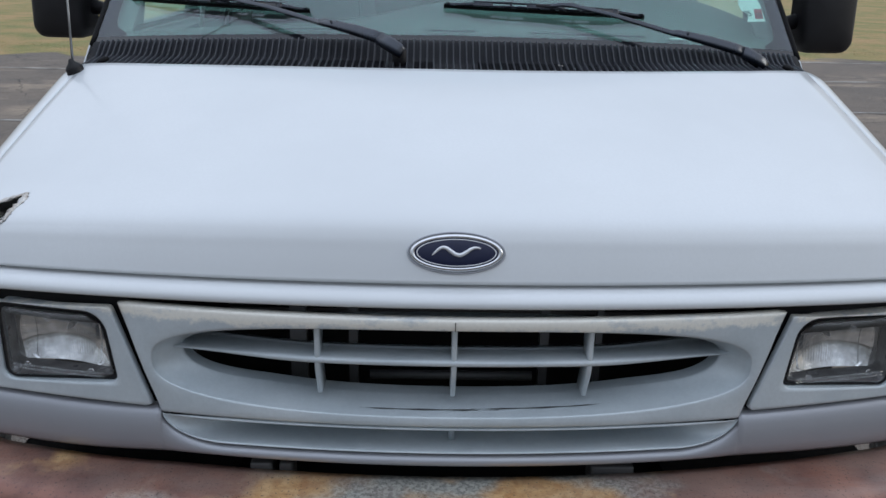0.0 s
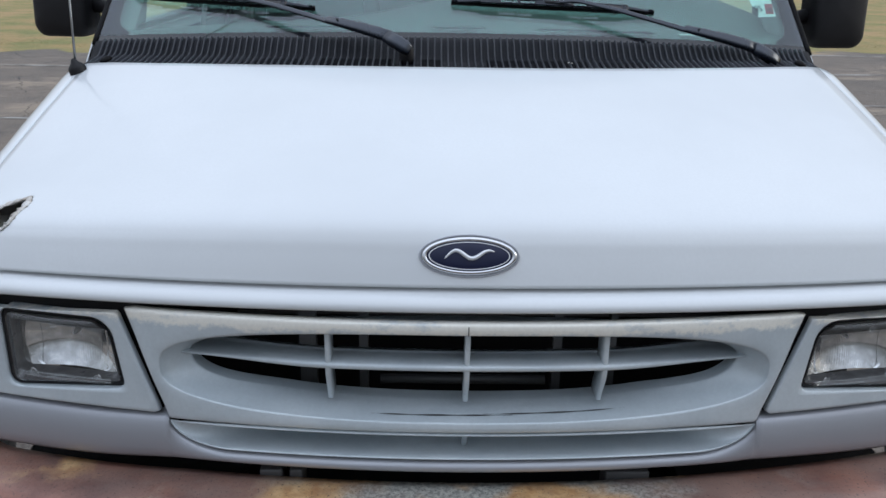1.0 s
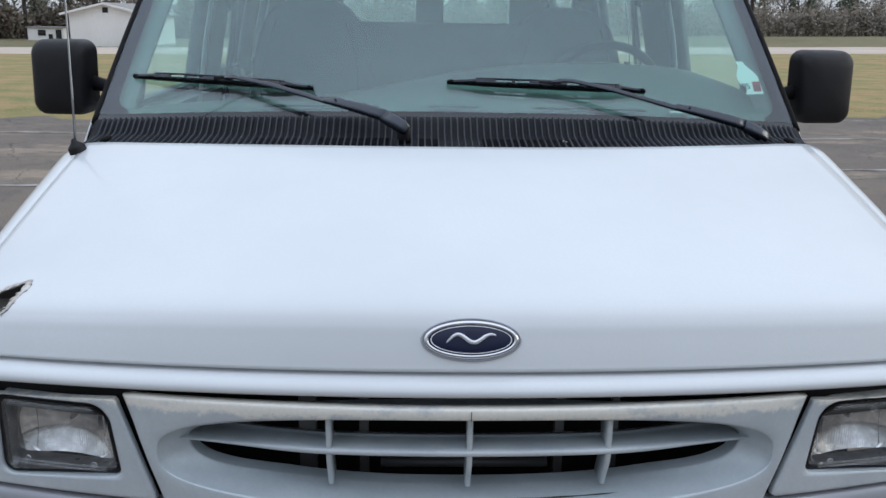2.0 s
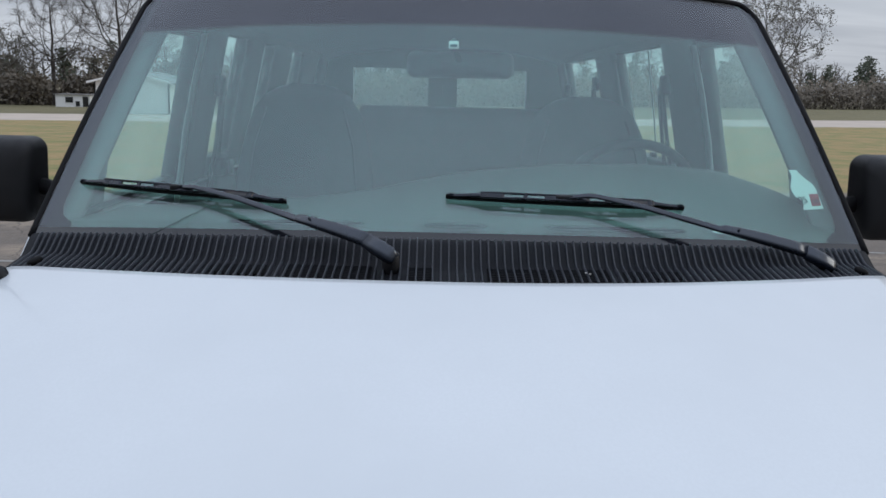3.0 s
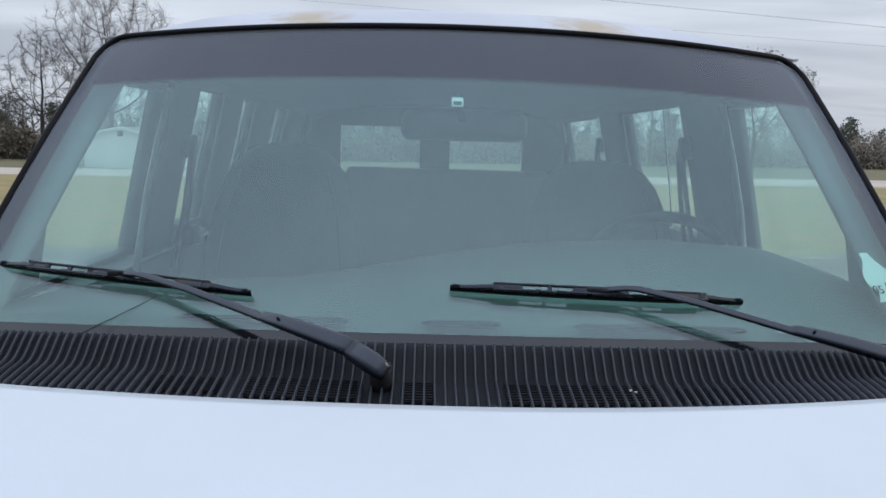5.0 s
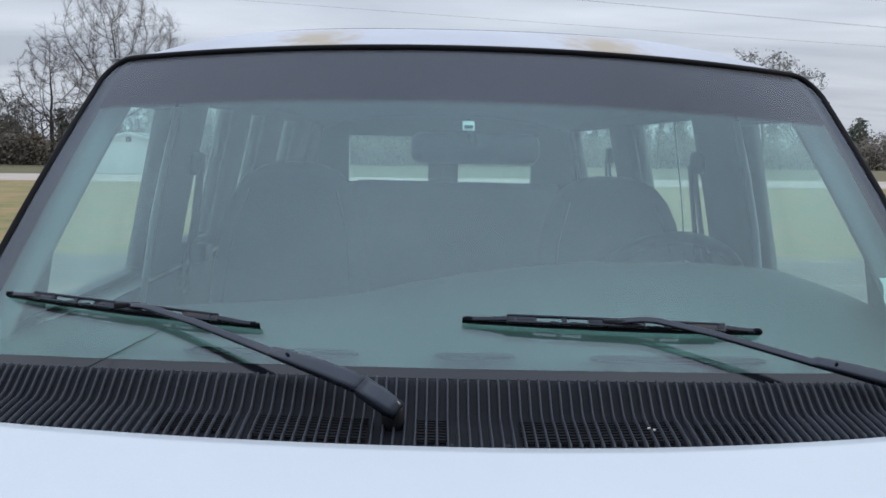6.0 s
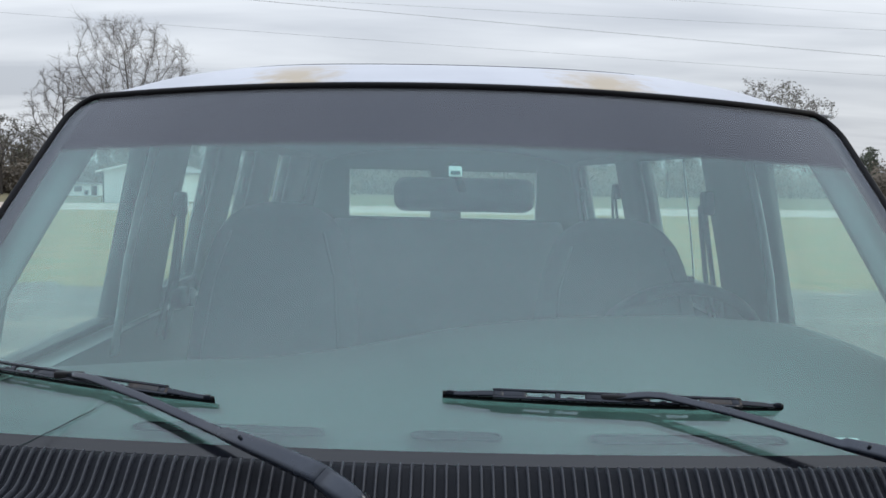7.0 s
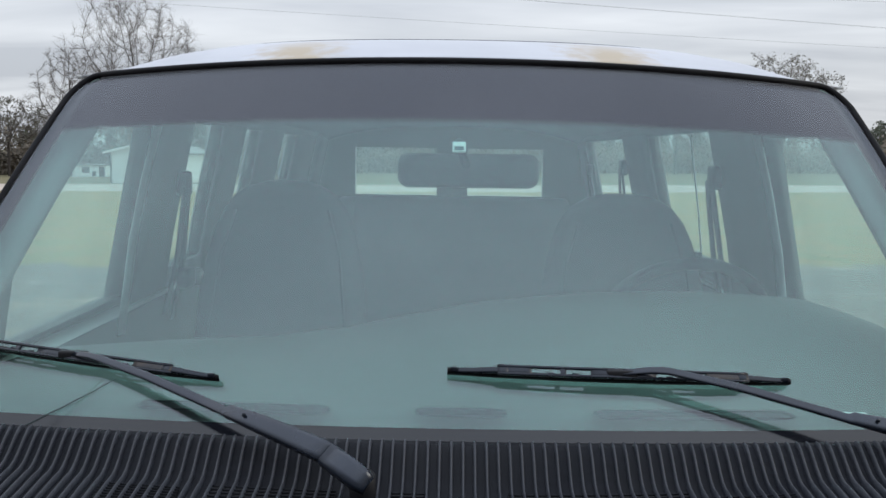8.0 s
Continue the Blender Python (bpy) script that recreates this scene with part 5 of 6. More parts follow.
def build_rear():
    z0, z1 = 1.565, 1.872
    for sgn, edge in ((-1, 0.635), (1, 0.592)):
        door = None
        for name, x0, x1, a, b in (("rear_door", 0.0008, 0.90, 0.45, z0), ("rear_door_top", 0.0008, 0.85, z1, 2.05), ("rear_door_stile", 0.0008, 0.10, z0, z1), ("rear_door_stile", edge, 0.885, z0, z1)):
            bm = bmesh.new()
            box(bm, (sgn * (x0 + x1) / 2, 6.60, (a + b) / 2), (x1 - x0, 0.05, b - a))
            p = part(name, bm, PAINT, van if door is None else door, "white rear door" if door is None else "", smooth=False)
            bm = bmesh.new()
            box(bm, (sgn * (x0 + x1) / 2, 6.565, (a + b) / 2), (x1 - x0, 0.015, b - a))
            part("rear_trim", bm, VINYL, p if door is None else door, "blue-grey inner trim", smooth=False)
            door = door or p
        bm = bmesh.new()
        box(bm, (sgn * (0.10 + edge) / 2, 6.60, (z0 + z1) / 2), (edge - 0.10, 0.005, z1 - z0))
        w = part("rear_window", bm, REAR_GLASS, van, "tinted rear door window", smooth=False)
        w.visible_shadow = False


build_rear()


def build_floor_and_wheels():
    bm = bmesh.new()
    box(bm, (0, 4.45, 0.66), (1.86, 4.25, 0.06))
    part("cabin_floor", bm, CARPET, van, "dark carpeted cabin floor", smooth=False)
    bm = bmesh.new()
    box(bm, (0, 2.32, 1.02), (1.80, 0.03, 0.76))
    part("firewall", bm, DARK, van, smooth=False)
    for y in (2.02, 5.52):
        for sgn in (-1, 1):
            wheel = new("wheel")
            wheel.parent = van
            wheel.matrix_parent_inverse = Matrix.Translation(-van.location)
            c = (sgn * 0.86, y, 0.362)
            bm = bmesh.new()
            lathe(bm, [(0.20, -0.10), (0.30, -0.112), (0.345, -0.10), (0.362, -0.075), (0.362, 0.075), (0.345, 0.10), (0.30, 0.112), (0.20, 0.10)], c, (sgn, 0, 0), 48)
            part("tyre", bm, TYRE, wheel, "worn black tyre")
            bm = bmesh.new()
            lathe(bm, [(0.21, 0.095), (0.20, 0.105), (0.185, 0.06), (0.15, 0.045), (0.09, 0.075), (0.06, 0.095), (0.01, 0.098)], c, (sgn, 0, 0), 40)
            part("rim", bm, STEEL, wheel, "steel rim")
    for y in (2.02, 5.52):
        bm = bmesh.new()
        rod(bm, [(-0.8, y, 0.362), (0.8, y, 0.362)], 0.05, 10)
        part("axle", bm, DARK, van)
    for sgn in (-1, 1):
        bm = bmesh.new()
        box(bm, (sgn * 0.45, 4.0, 0.56), (0.08, 4.9, 0.14))
        part("chassis_rail", bm, DARK, van, smooth=False)


build_floor_and_wheels()


# ---- wipers
def build_wiper(tip, end, joint, pivot, elbow):
    tip, end, joint, pivot, elbow = (Vector(p) for p in (tip, end, joint, pivot, elbow))
    wiper = new("wiper")
    wiper.parent = van
    wiper.matrix_parent_inverse = Matrix.Translation(-van.location)
    tagged(wiper, "black enamelled wiper with a rubber blade")
    out = Vector((0, -0.70, 0.71))

    def on_blade(t, lift):
        """A point along the blade; both ends lie on the glass and the middle follows its curve."""
        p = tip.lerp(end, t)
        x = p.x
        s = (p.z - glass_base(x).z) / (glass_top(x).z - glass_base(x).z)
        g = glass_base(x).lerp(glass_top(x), s) + out * (0.012 * math.sin(math.pi * s))
        return Vector((x, g.y, g.z)) + out * lift

    bm = bmesh.new()
    rows = []
    for t in span(0, 1, 31):
        a, b = on_blade(t, 0.001), on_blade(t, 0.012)
        w = Vector((0, 0.5, 0.5)) * 0.006
        rows.append([a - w * 0.3, a + w * 0.3, b + w, b + Vector((0, -0.002, 0.002)), b - w])
    sheet(bm, rows, closed=True)
    part("rubber_blade", bm, RUBBER, wiper, "rubber blade")
    # flat pressed bridge with gaps under it, stepping down to thin ends
    def ribbon(name, pts, halves, heights, mat, label=""):
        bm = bmesh.new()
        rows = []
        for i, p in enumerate(pts):
            d = (pts[min(i + 1, len(pts) - 1)] - pts[max(i - 1, 0)]).normalized()
            side = d.cross(out).normalized()
            up = side.cross(d)
            w, h = halves[i], heights[i]
            rows.append([p + side * (w * a) + up * (h * c) for a, c in ((-1, 0), (-1, 0.72), (-0.82, 0.96), (-0.45, 1.0), (0.45, 1.0), (0.82, 0.96), (1, 0.72), (1, 0))])
        vs = sheet(bm, rows, closed=True)
        bm.faces.new(vs[0])
        bm.faces.new(list(reversed(vs[-1])))
        return part(name, bm, mat, wiper, label)

    def arch(t):
        return on_blade(t, 0.0195 + 0.004 * math.sin(math.pi * (t - 0.14) / 0.72))

    # the bridge: two rails with plates between them, leaving slots open
    n = 25
    glass_up = Vector((0, 0.71, 0.70))
    for k in (-1, 1):
        ribbon("bridge_rail", [arch(t) + glass_up * 0.0062 * k for t in span(0.14, 0.86, n)], [0.0019] * n, [0.0042] * n, WIPER, "slotted steel bridge rail")
    for t0, t1 in ((0.14, 0.235), (0.315, 0.33), (0.40, 0.585), (0.65, 0.665), (0.735, 0.86)):
        ribbon("bridge_plate", [arch(t) for t in span(t0, t1, 6)], [0.0050] * 6, [0.0036] * 6, WIPER_WORN if t1 - t0 > 0.11 and t0 > 0.7 else WIPER)
    for t0, t1 in ((0.015, 0.17), (0.985, 0.83)):
        ribbon("yoke", [on_blade(t, 0.0115 + 0.008 * smooth01((abs(t - t0)) / 0.16)) for t in span(t0, t1, 8)], [0.0035 + 0.0015 * k / 7 for k in range(8)], [0.0035 + 0.001 * k / 7 for k in range(8)], WIPER)
    for t in (0.02, 0.15, 0.22, 0.29, 0.36, 0.56, 0.63, 0.70, 0.77, 0.85, 0.98):
        bm = bmesh.new()
        box(bm, on_blade(t, 0.0155), (0.010, 0.006, 0.007))
        part("claw", bm, WIPER, wiper, bevel=0.0015)
    j = joint + out * 0.026
    bm = bmesh.new()
    box(bm, j, (0.045, 0.011, 0.012))
    part("clip", bm, TRIM, wiper, bevel=0.003)
    # arm: a folded steel channel from the knuckle, thin beyond the spring housing
    e = elbow + out * 0.032
    line = [pivot.lerp(e, f) + Vector((0, -0.002, 0.006)) + out * h for f, h in ((0.10, 0.006), (0.16, 0.008), (0.26, 0.008), (0.38, 0.006), (0.46, 0.003), (0.475, 0.0), (0.60, 0.0), (0.80, 0.0))]
    line += [e, e.lerp(j, 0.35) + out * 0.004, e.lerp(j, 0.7) + out * 0.003, j + out * 0.002]
    ribbon("arm", line, [0.0140, 0.0140, 0.0130, 0.0112, 0.0092, 0.0070, 0.0066, 0.0062, 0.0058, 0.0052, 0.0048, 0.0045], [0.012, 0.013, 0.012, 0.010, 0.008, 0.0055, 0.005, 0.0045, 0.004, 0.004, 0.0035, 0.003], WIPER_ARM, "black folded steel wiper arm")
    k0, k1 = pivot + Vector((0, -0.004, -0.006)), pivot.lerp(e, 0.115) + Vector((0, -0.002, 0.004)) + out * 0.007
    ribbon("knuckle", [k0 - (k1 - k0) * 0.18, k0 + (k1 - k0) * 0.05, k0 + (k1 - k0) * 0.4, k1], [0.0115, 0.0148, 0.0155, 0.0148], [0.012, 0.018, 0.0190, 0.0165], WIPER_ARM, "rounded pivot knuckle")
    bm = bmesh.new()
    lathe(bm, [(0.017, -0.035), (0.017, 0.0), (0.012, 0.004), (0.001, 0.005)], pivot, (0, -0.35, 1), 20)
    part("pivot_post", bm, TRIM, wiper)
    bm = bmesh.new()
    pin = pivot.lerp(e, 0.40) + Vector((0, -0.002, 0.006)) + out * 0.017
    rod(bm, [pin, pin + out * 0.0035], [0.0028, 0.0018], 8)
    part("rivet", bm, WIPER, wiper)


build_wiper((-0.848, 2.347, 1.508), (-0.349, 2.185, 1.498), (-0.585, 2.250, 1.507), (-0.119, 1.985, 1.437), (-0.530, 2.223, 1.503))
build_wiper((-0.015, 2.160, 1.518), (0.497, 2.220, 1.498), (0.235, 2.175, 1.511), (0.785, 2.135, 1.406), (0.300, 2.180, 1.511))


# ---- mirrors and antenna
def build_door_mirror(sgn):
    mirror = new("door_mirror")
    mirror.parent = van
    mirror.matrix_parent_inverse = Matrix.Translation(-van.location)
    tagged(mirror, "grained black plastic door mirror")
    bm = bmesh.new()
    rows = []
    for k, y in ((0.03, 2.452), (0.20, 2.452), (0.40, 2.452), (0.60, 2.4525), (0.76, 2.454), (0.86, 2.4575), (0.93, 2.464), (0.97, 2.473), (0.992, 2.486), (1.0, 2.505), (1.0, 2.53), (1.0, 2.565), (0.985, 2.575), (0.95, 2.575), (0.93, 2.560)):
        dome = 1.0 - smooth01((y - 2.48) / 0.08)
        rows.append([(sgn * (1.098 + x * k - 0.003 * (z / 0.1)), y + 0.008 * (x * k / 0.087) + 0.012 * dome * ((x * k / 0.087) ** 2 + (z * k / 0.105) ** 2), 1.502 + z * k) for x, z in rounded_rect(0.080, 0.105, 0.034, 8)])
    vs = sheet(bm, rows, closed=True)
    bm.faces.new(vs[0])
    part("housing", bm, MIRROR_PLASTIC, mirror, "rounded black housing")
    bm = bmesh.new()
    f = bm.faces.new([bm.verts.new((sgn * (1.094 + x * 0.94), 2.566, 1.502 + z * 0.94)) for x, z in rounded_rect(0.080, 0.105, 0.034, 8)])
    part("mirror_glass", bm, MIRROR_FACE, mirror, "mirror glass", smooth=False)
    bm = bmesh.new()
    rod(bm, [(sgn * 1.02, 2.53, 1.485), (sgn * 0.98, 2.53, 1.478), (sgn * 0.93, 2.52, 1.47)], [0.022, 0.018, 0.026], 12)
    part("stalk", bm, MIRROR_PLASTIC, mirror)


for sgn in (-1, 1):
    build_door_mirror(sgn)


def build_antenna():
    antenna = new("antenna")
    antenna.parent = van
    antenna.matrix_parent_inverse = Matrix.Translation(-van.location)
    tagged(antenna, "thin steel whip antenna on a black base")
    bm = bmesh.new()
    lathe(bm, [(0.021, -0.02), (0.020, 0.002), (0.016, 0.008), (0.009, 0.014), (0.005, 0.022), (0.001, 0.024)], (-0.893, 2.038, 1.372), (-0.25, -0.2, 1), 18)
    part("base", bm, TRIM, antenna, "black rubber base")
    bm = bmesh.new()
    rod(bm, [(-0.895, 2.038, 1.392), (-0.901, 2.062, 1.50), (-0.913, 2.105, 1.70), (-0.932, 2.150, 2.02)], [0.0030, 0.0025, 0.0022, 0.0019], 8)
    part("mast", bm, MAST, antenna, "thin steel mast")


build_antenna()


# ---- dashboard
def dash_height(x, y):
    rear = lerp_table([(-0.9, 1.400), (-0.6, 1.424), (-0.40, 1.434), (-0.22, 1.460), (-0.10, 1.487), (0.04, 1.516), (0.26, 1.541), (0.53, 1.550), (0.75, 1.538), (0.88, 1.498), (0.95, 1.47)], x)
    front = 1.4575 - 0.03 * x * x
    t = smooth01((y - 2.25) / 0.50)
    return front + (rear - front) * t


def build_dash():
    bm = bmesh.new()
    rows = []
    xs = span(-0.92, 0.92, 61)
    for t in span(0, 1, 16):
        rows.append([Vector((x, (2.13 + 0.20 * x * x) * (1 - t) + 2.80 * t, 0)) for x in xs])
    rows = [[Vector((p.x, p.y, dash_height(p.x, p.y) - 0.02 * (1 - smooth01((p.y - 2.13 - 0.2 * p.x * p.x) / 0.03)))) for p in row] for row in rows]
    last = rows[-1]
    rows.append([p + Vector((0, 0.02, -0.008)) for p in last])
    rows.append([p + Vector((0, 0.028, -0.03)) for p in last])
    rows.append([p + Vector((0, 0.02, -0.40)) for p in last])
    sheet(bm, rows)
    dash = part("dashboard", bm, DASH, van, "pale grey-green vinyl dashboard")
    for x0, x1 in ((-0.480, -0.184), (-0.061, 0.073), (0.198, 0.506)):
        bm = bmesh.new()
        cx, half = (x0 + x1) / 2, (x1 - x0) / 2
        pts = rounded_rect(half, 0.019, 0.0175, 6)
        vs = []
        for k, lift in ((1.0, 0.004), (0.97, 0.006), (0.95, 0.003)):
            vs.append([Vector((cx + x * k, 2.164 + 0.16 * (cx + x) ** 2 + z * k, dash_height(cx + x, 2.25) + lift + 0.004)) for x, z in pts])
        rings = sheet(bm, vs, closed=True)
        bm.faces.new(rings[-1])
        part("defroster_vent", bm, VENT, dash, "dark defroster vent", smooth=False)
    bm = bmesh.new()
    box(bm, (0.60, 2.232, dash_height(0.6, 2.24) + 0.006), (0.055, 0.02, 0.002))
    part("dash_plate", bm, PAPER, dash, "small pale plate", smooth=False)


build_dash()


def build_sticker():
    sticker = new("windshield_sticker")
    sticker.parent = van
    sticker.matrix_parent_inverse = Matrix.Translation(-van.location)
    tagged(sticker, "pale torn inspection sticker inside the windshield")

    def on(x, z, d):
        s = (z - glass_base(x).z) / (glass_top(x).z - glass_base(x).z)
        return glass_base(x).lerp(glass_top(x), s) + Vector((0, -0.7, 0.71)) * (0.012 * math.sin(math.pi * s) - d)

    bm = bmesh.new()
    rows = []
    for z in span(1.495, 1.576, 14):
        t = (z - 1.495) / 0.081
        left = 0.794 + 0.006 * math.sin(t * 9) + (0.012 if t < 0.25 else 0)
        right = 0.866 - 0.012 * t - 0.034 * smooth01((t - 0.5) / 0.5)
        rows.append([on(x, z, 0.0085) for x in span(left, right, 8)])
    sheet(bm, rows)
    part("paper", bm, PAPER, sticker, smooth=False)
    for text, mat, x, z, size in (("05", INK, 0.801, 1.508, 0.026), ("19", INK, 0.8385, 1.5045, 0.020)):
        cu = bpy.data.curves.new("digits", "FONT")
        cu.body, cu.size, cu.extrude = text, size, 0.0002
        ob = new("digits", cu)
        m = Matrix.Translation(on(x, z, 0.0068)) @ Matrix.Rotation(radians(18), 4, "Z") @ Matrix.Rotation(radians(47), 4, "X")
        dep = bpy.context.evaluated_depsgraph_get()
        me = bpy.data.meshes.new_from_object(ob.evaluated_get(dep))
        bpy.data.objects.remove(ob)
        me.transform(m)
        link("digits", me, mat, sticker, "dark printed digits", smooth=False)
    bm = bmesh.new()
    sheet(bm, [[on(x, z, 0.0078) for x in span(0.8345, 0.861, 4)] for z in span(1.501, 1.525, 4)])
    part("red_square", bm, RED_INK, sticker, "red printed square", smooth=False)


build_sticker()


# ---- mirror, wheel and seats
def build_inside_mirror():
    mirror = new("inside_mirror")
    mirror.parent = van
    mirror.matrix_parent_inverse = Matrix.Translation(-van.location)
    tagged(mirror, "dark inside rear-view mirror on a glass mount")
    bm = bmesh.new()
    rows = []
    for k, y in ((0.2, 2.588), (0.8, 2.59), (0.96, 2.598), (1.0, 2.615), (0.98, 2.628)):
        rows.append([(0.020 + x * k, y - 0.015 * (x / 0.13) ** 2 + 0.01, 1.806 + z * k + 0.004 * x) for x, z in rounded_rect(0.136, 0.033, 0.022, 8)])
    vs = sheet(bm, rows, closed=True)
    bm.faces.new(vs[0])
    part("housing", bm, MIRROR_PLASTIC, mirror, "dark housing")
    bm = bmesh.new()
    bm.faces.new([bm.verts.new((0.020 + x * 0.96, 2.632, 1.806 + z * 0.94)) for x, z in rounded_rect(0.136, 0.033, 0.022, 8)])
    part("mirror_glass", bm, MIRROR_FACE, mirror, smooth=False)
    bm = bmesh.new()
    rod(bm, [(0.0, 2.525, 1.858), (0.004, 2.555, 1.845), (0.016, 2.595, 1.815)], [0.010, 0.007, 0.009], 10)
    part("stem", bm, MIRROR_PLASTIC, mirror)
    g = glass_point(0.0, (1.853 - 1.44) / 0.573)
    bm = bmesh.new()
    m = Matrix.Translation(g + Vector((0, 0.009, -0.009))) @ Matrix.Rotation(radians(-45), 4, "X")
    box(bm, (0, 0, 0), (0.024, 0.004, 0.026), m)
    part("mount", bm, PAPER, mirror, "pale square mount", bevel=0.002)
    bm = bmesh.new()
    box(bm, (0, -0.0025, -0.006), (0.017, 0.003, 0.008), m)
    part("mount_button", bm, INK, mirror, smooth=False)


build_inside_mirror()


def build_steering_wheel():
    wheel = new("steering_wheel")
    wheel.parent = van
    wheel.matrix_parent_inverse = Matrix.Translation(-van.location)
    tagged(wheel, "dark four-spoke steering wheel")
    c, r = Vector((0.535, 2.945, 1.435)), 0.195
    ax, up = Vector((1, 0, 0)), Vector((0, -0.50, 0.866))
    bm = bmesh.new()
    n = 48
    rings = []
    for k in range(n):
        a = 2 * math.pi * k / n
        d = ax * math.cos(a) + up * math.sin(a)
        nn = ax.cross(up)
        rings.append([c + d * (r + 0.015 * math.cos(b)) + nn * 0.015 * math.sin(b) for b in [2 * math.pi * j / 8 for j in range(8)]])
    rings.append(rings[0])
    sheet(bm, rings, closed=True)
    bmesh.ops.remove_doubles(bm, verts=bm.verts, dist=1e-5)
    part("rim", bm, VENT, wheel, "dark padded rim")
    bm = bmesh.new()
    lathe(bm, [(0.085, 0.01), (0.085, -0.02), (0.06, -0.035), (0.001, -0.04)], c, (0, -0.866, -0.5), 20)
    part("hub", bm, VENT, wheel)
    for a in (20, 160, 215, 325):
        d = ax * math.cos(radians(a)) + up * math.sin(radians(a))
        bm = bmesh.new()
        rod(bm, [c + d * 0.07, c + d * 0.19], [0.02, 0.014], 8, flat=0.5)
        part("spoke", bm, VENT, wheel)
    bm = bmesh.new()
    rod(bm, [c + Vector((0, -0.02, -0.02)), (0.535, 2.74, 1.32)], 0.035, 12)
    part("column", bm, VENT, wheel)


build_steering_wheel()


def cushion(bm, sections):
    """A padded form through (centre, half width, half depth, fullness) sections, from below upwards."""
    rows = []
    for c, w, d, n in sections:
        row = []
        for k in range(28):
            a = 2 * math.pi * k / 28
            cc, ss = math.cos(a), math.sin(a)
            row.append((c[0] + w * math.copysign(abs(cc) ** (2 / n), cc), c[1] + d * math.copysign(abs(ss) ** (2 / n), ss), c[2]))
        rows.append(row)
    vs = sheet(bm, rows, closed=True)
    bm.faces.new(vs[0])
    bm.faces.new(vs[-1])


def build_front_seat(x, top):
    seat = new("front_seat")
    seat.parent = van
    seat.matrix_parent_inverse = Matrix.Translation(-van.location)
    tagged(seat, "grey cloth bucket seat with a rounded high back")
    bm = bmesh.new()
    k = top - 1.05
    prof = [(0.0, 0.22, 0.06), (0.10, 0.245, 0.085), (0.35, 0.250, 0.085), (0.55, 0.240, 0.075), (0.70, 0.222, 0.068), (0.80, 0.205, 0.062), (0.88, 0.182, 0.056), (0.94, 0.150, 0.048), (0.98, 0.105, 0.038), (1.0, 0.05, 0.02)]
    cushion(bm, [((x, 3.34 + 0.16 * t, 1.05 + k * t), w, d, 3.0) for t, w, d in prof])
    part("backrest", bm, CLOTH, seat, "grey cloth backrest")
    bm = bmesh.new()
    cushion(bm, [((x, 3.14, z), w, d, 4.0) for z, w, d in ((0.92, 0.23, 0.23), (0.95, 0.25, 0.26), (1.04, 0.255, 0.265), (1.09, 0.235, 0.24), (1.105, 0.18, 0.18))])
    part("seat_base", bm, CLOTH, seat)
    bm = bmesh.new()
    box(bm, (x, 3.16, 0.80), (0.40, 0.40, 0.24))
    part("pedestal", bm, TRIM, seat, bevel=0.01)
    for s in (-1, 1):
        bm = bmesh.new()
        rod(bm, [(x + s * w, 3.34 + 0.16 * t - d, 1.05 + k * t) for t, w, d in ((0.1, 0.19, 0.078), (0.4, 0.195, 0.08), (0.7, 0.172, 0.064), (0.88, 0.135, 0.052))], 0.004, 6)
        part("piping", bm, CLOTH, seat)


build_front_seat(-0.500, 1.752)
build_front_seat(0.492, 1.727)


def build_bench(y, top, x0, x1):
    bench = new("bench_seat")
    bench.parent = van
    bench.matrix_parent_inverse = Matrix.Translation(-van.location)
    tagged(bench, "grey cloth bench seat")
    c, w = (x0 + x1) / 2, (x1 - x0) / 2
    bm = bmesh.new()
    cushion(bm, [((c, y + 0.14 * t, 1.05 + (top - 1.05) * t), w * k, d, 6.0) for t, k, d in ((0, 0.98, 0.07), (0.1, 1, 0.085), (0.8, 1, 0.07), (0.94, 0.99, 0.055), (0.985, 0.975, 0.035), (1, 0.95, 0.015))])
    part("backrest", bm, CLOTH, bench)
    bm = bmesh.new()
    cushion(bm, [((c, y - 0.22, z), w * k, d, 6.0) for z, k, d in ((0.92, 0.98, 0.23), (0.97, 1, 0.255), (1.05, 1, 0.25), (1.09, 0.97, 0.22))])
    part("seat_base", bm, CLOTH, bench)
    for x in (x0 + 0.15, x1 - 0.15):
        bm = bmesh.new()
        box(bm, (x, y - 0.15, 0.80), (0.05, 0.40, 0.24))
        part("leg", bm, TRIM, bench, smooth=False)


build_bench(4.45, 1.655, -0.42, 0.50)
build_bench(5.35, 1.600, -0.62, 0.62)
build_bench(6.20, 1.560, -0.72, 0.72)


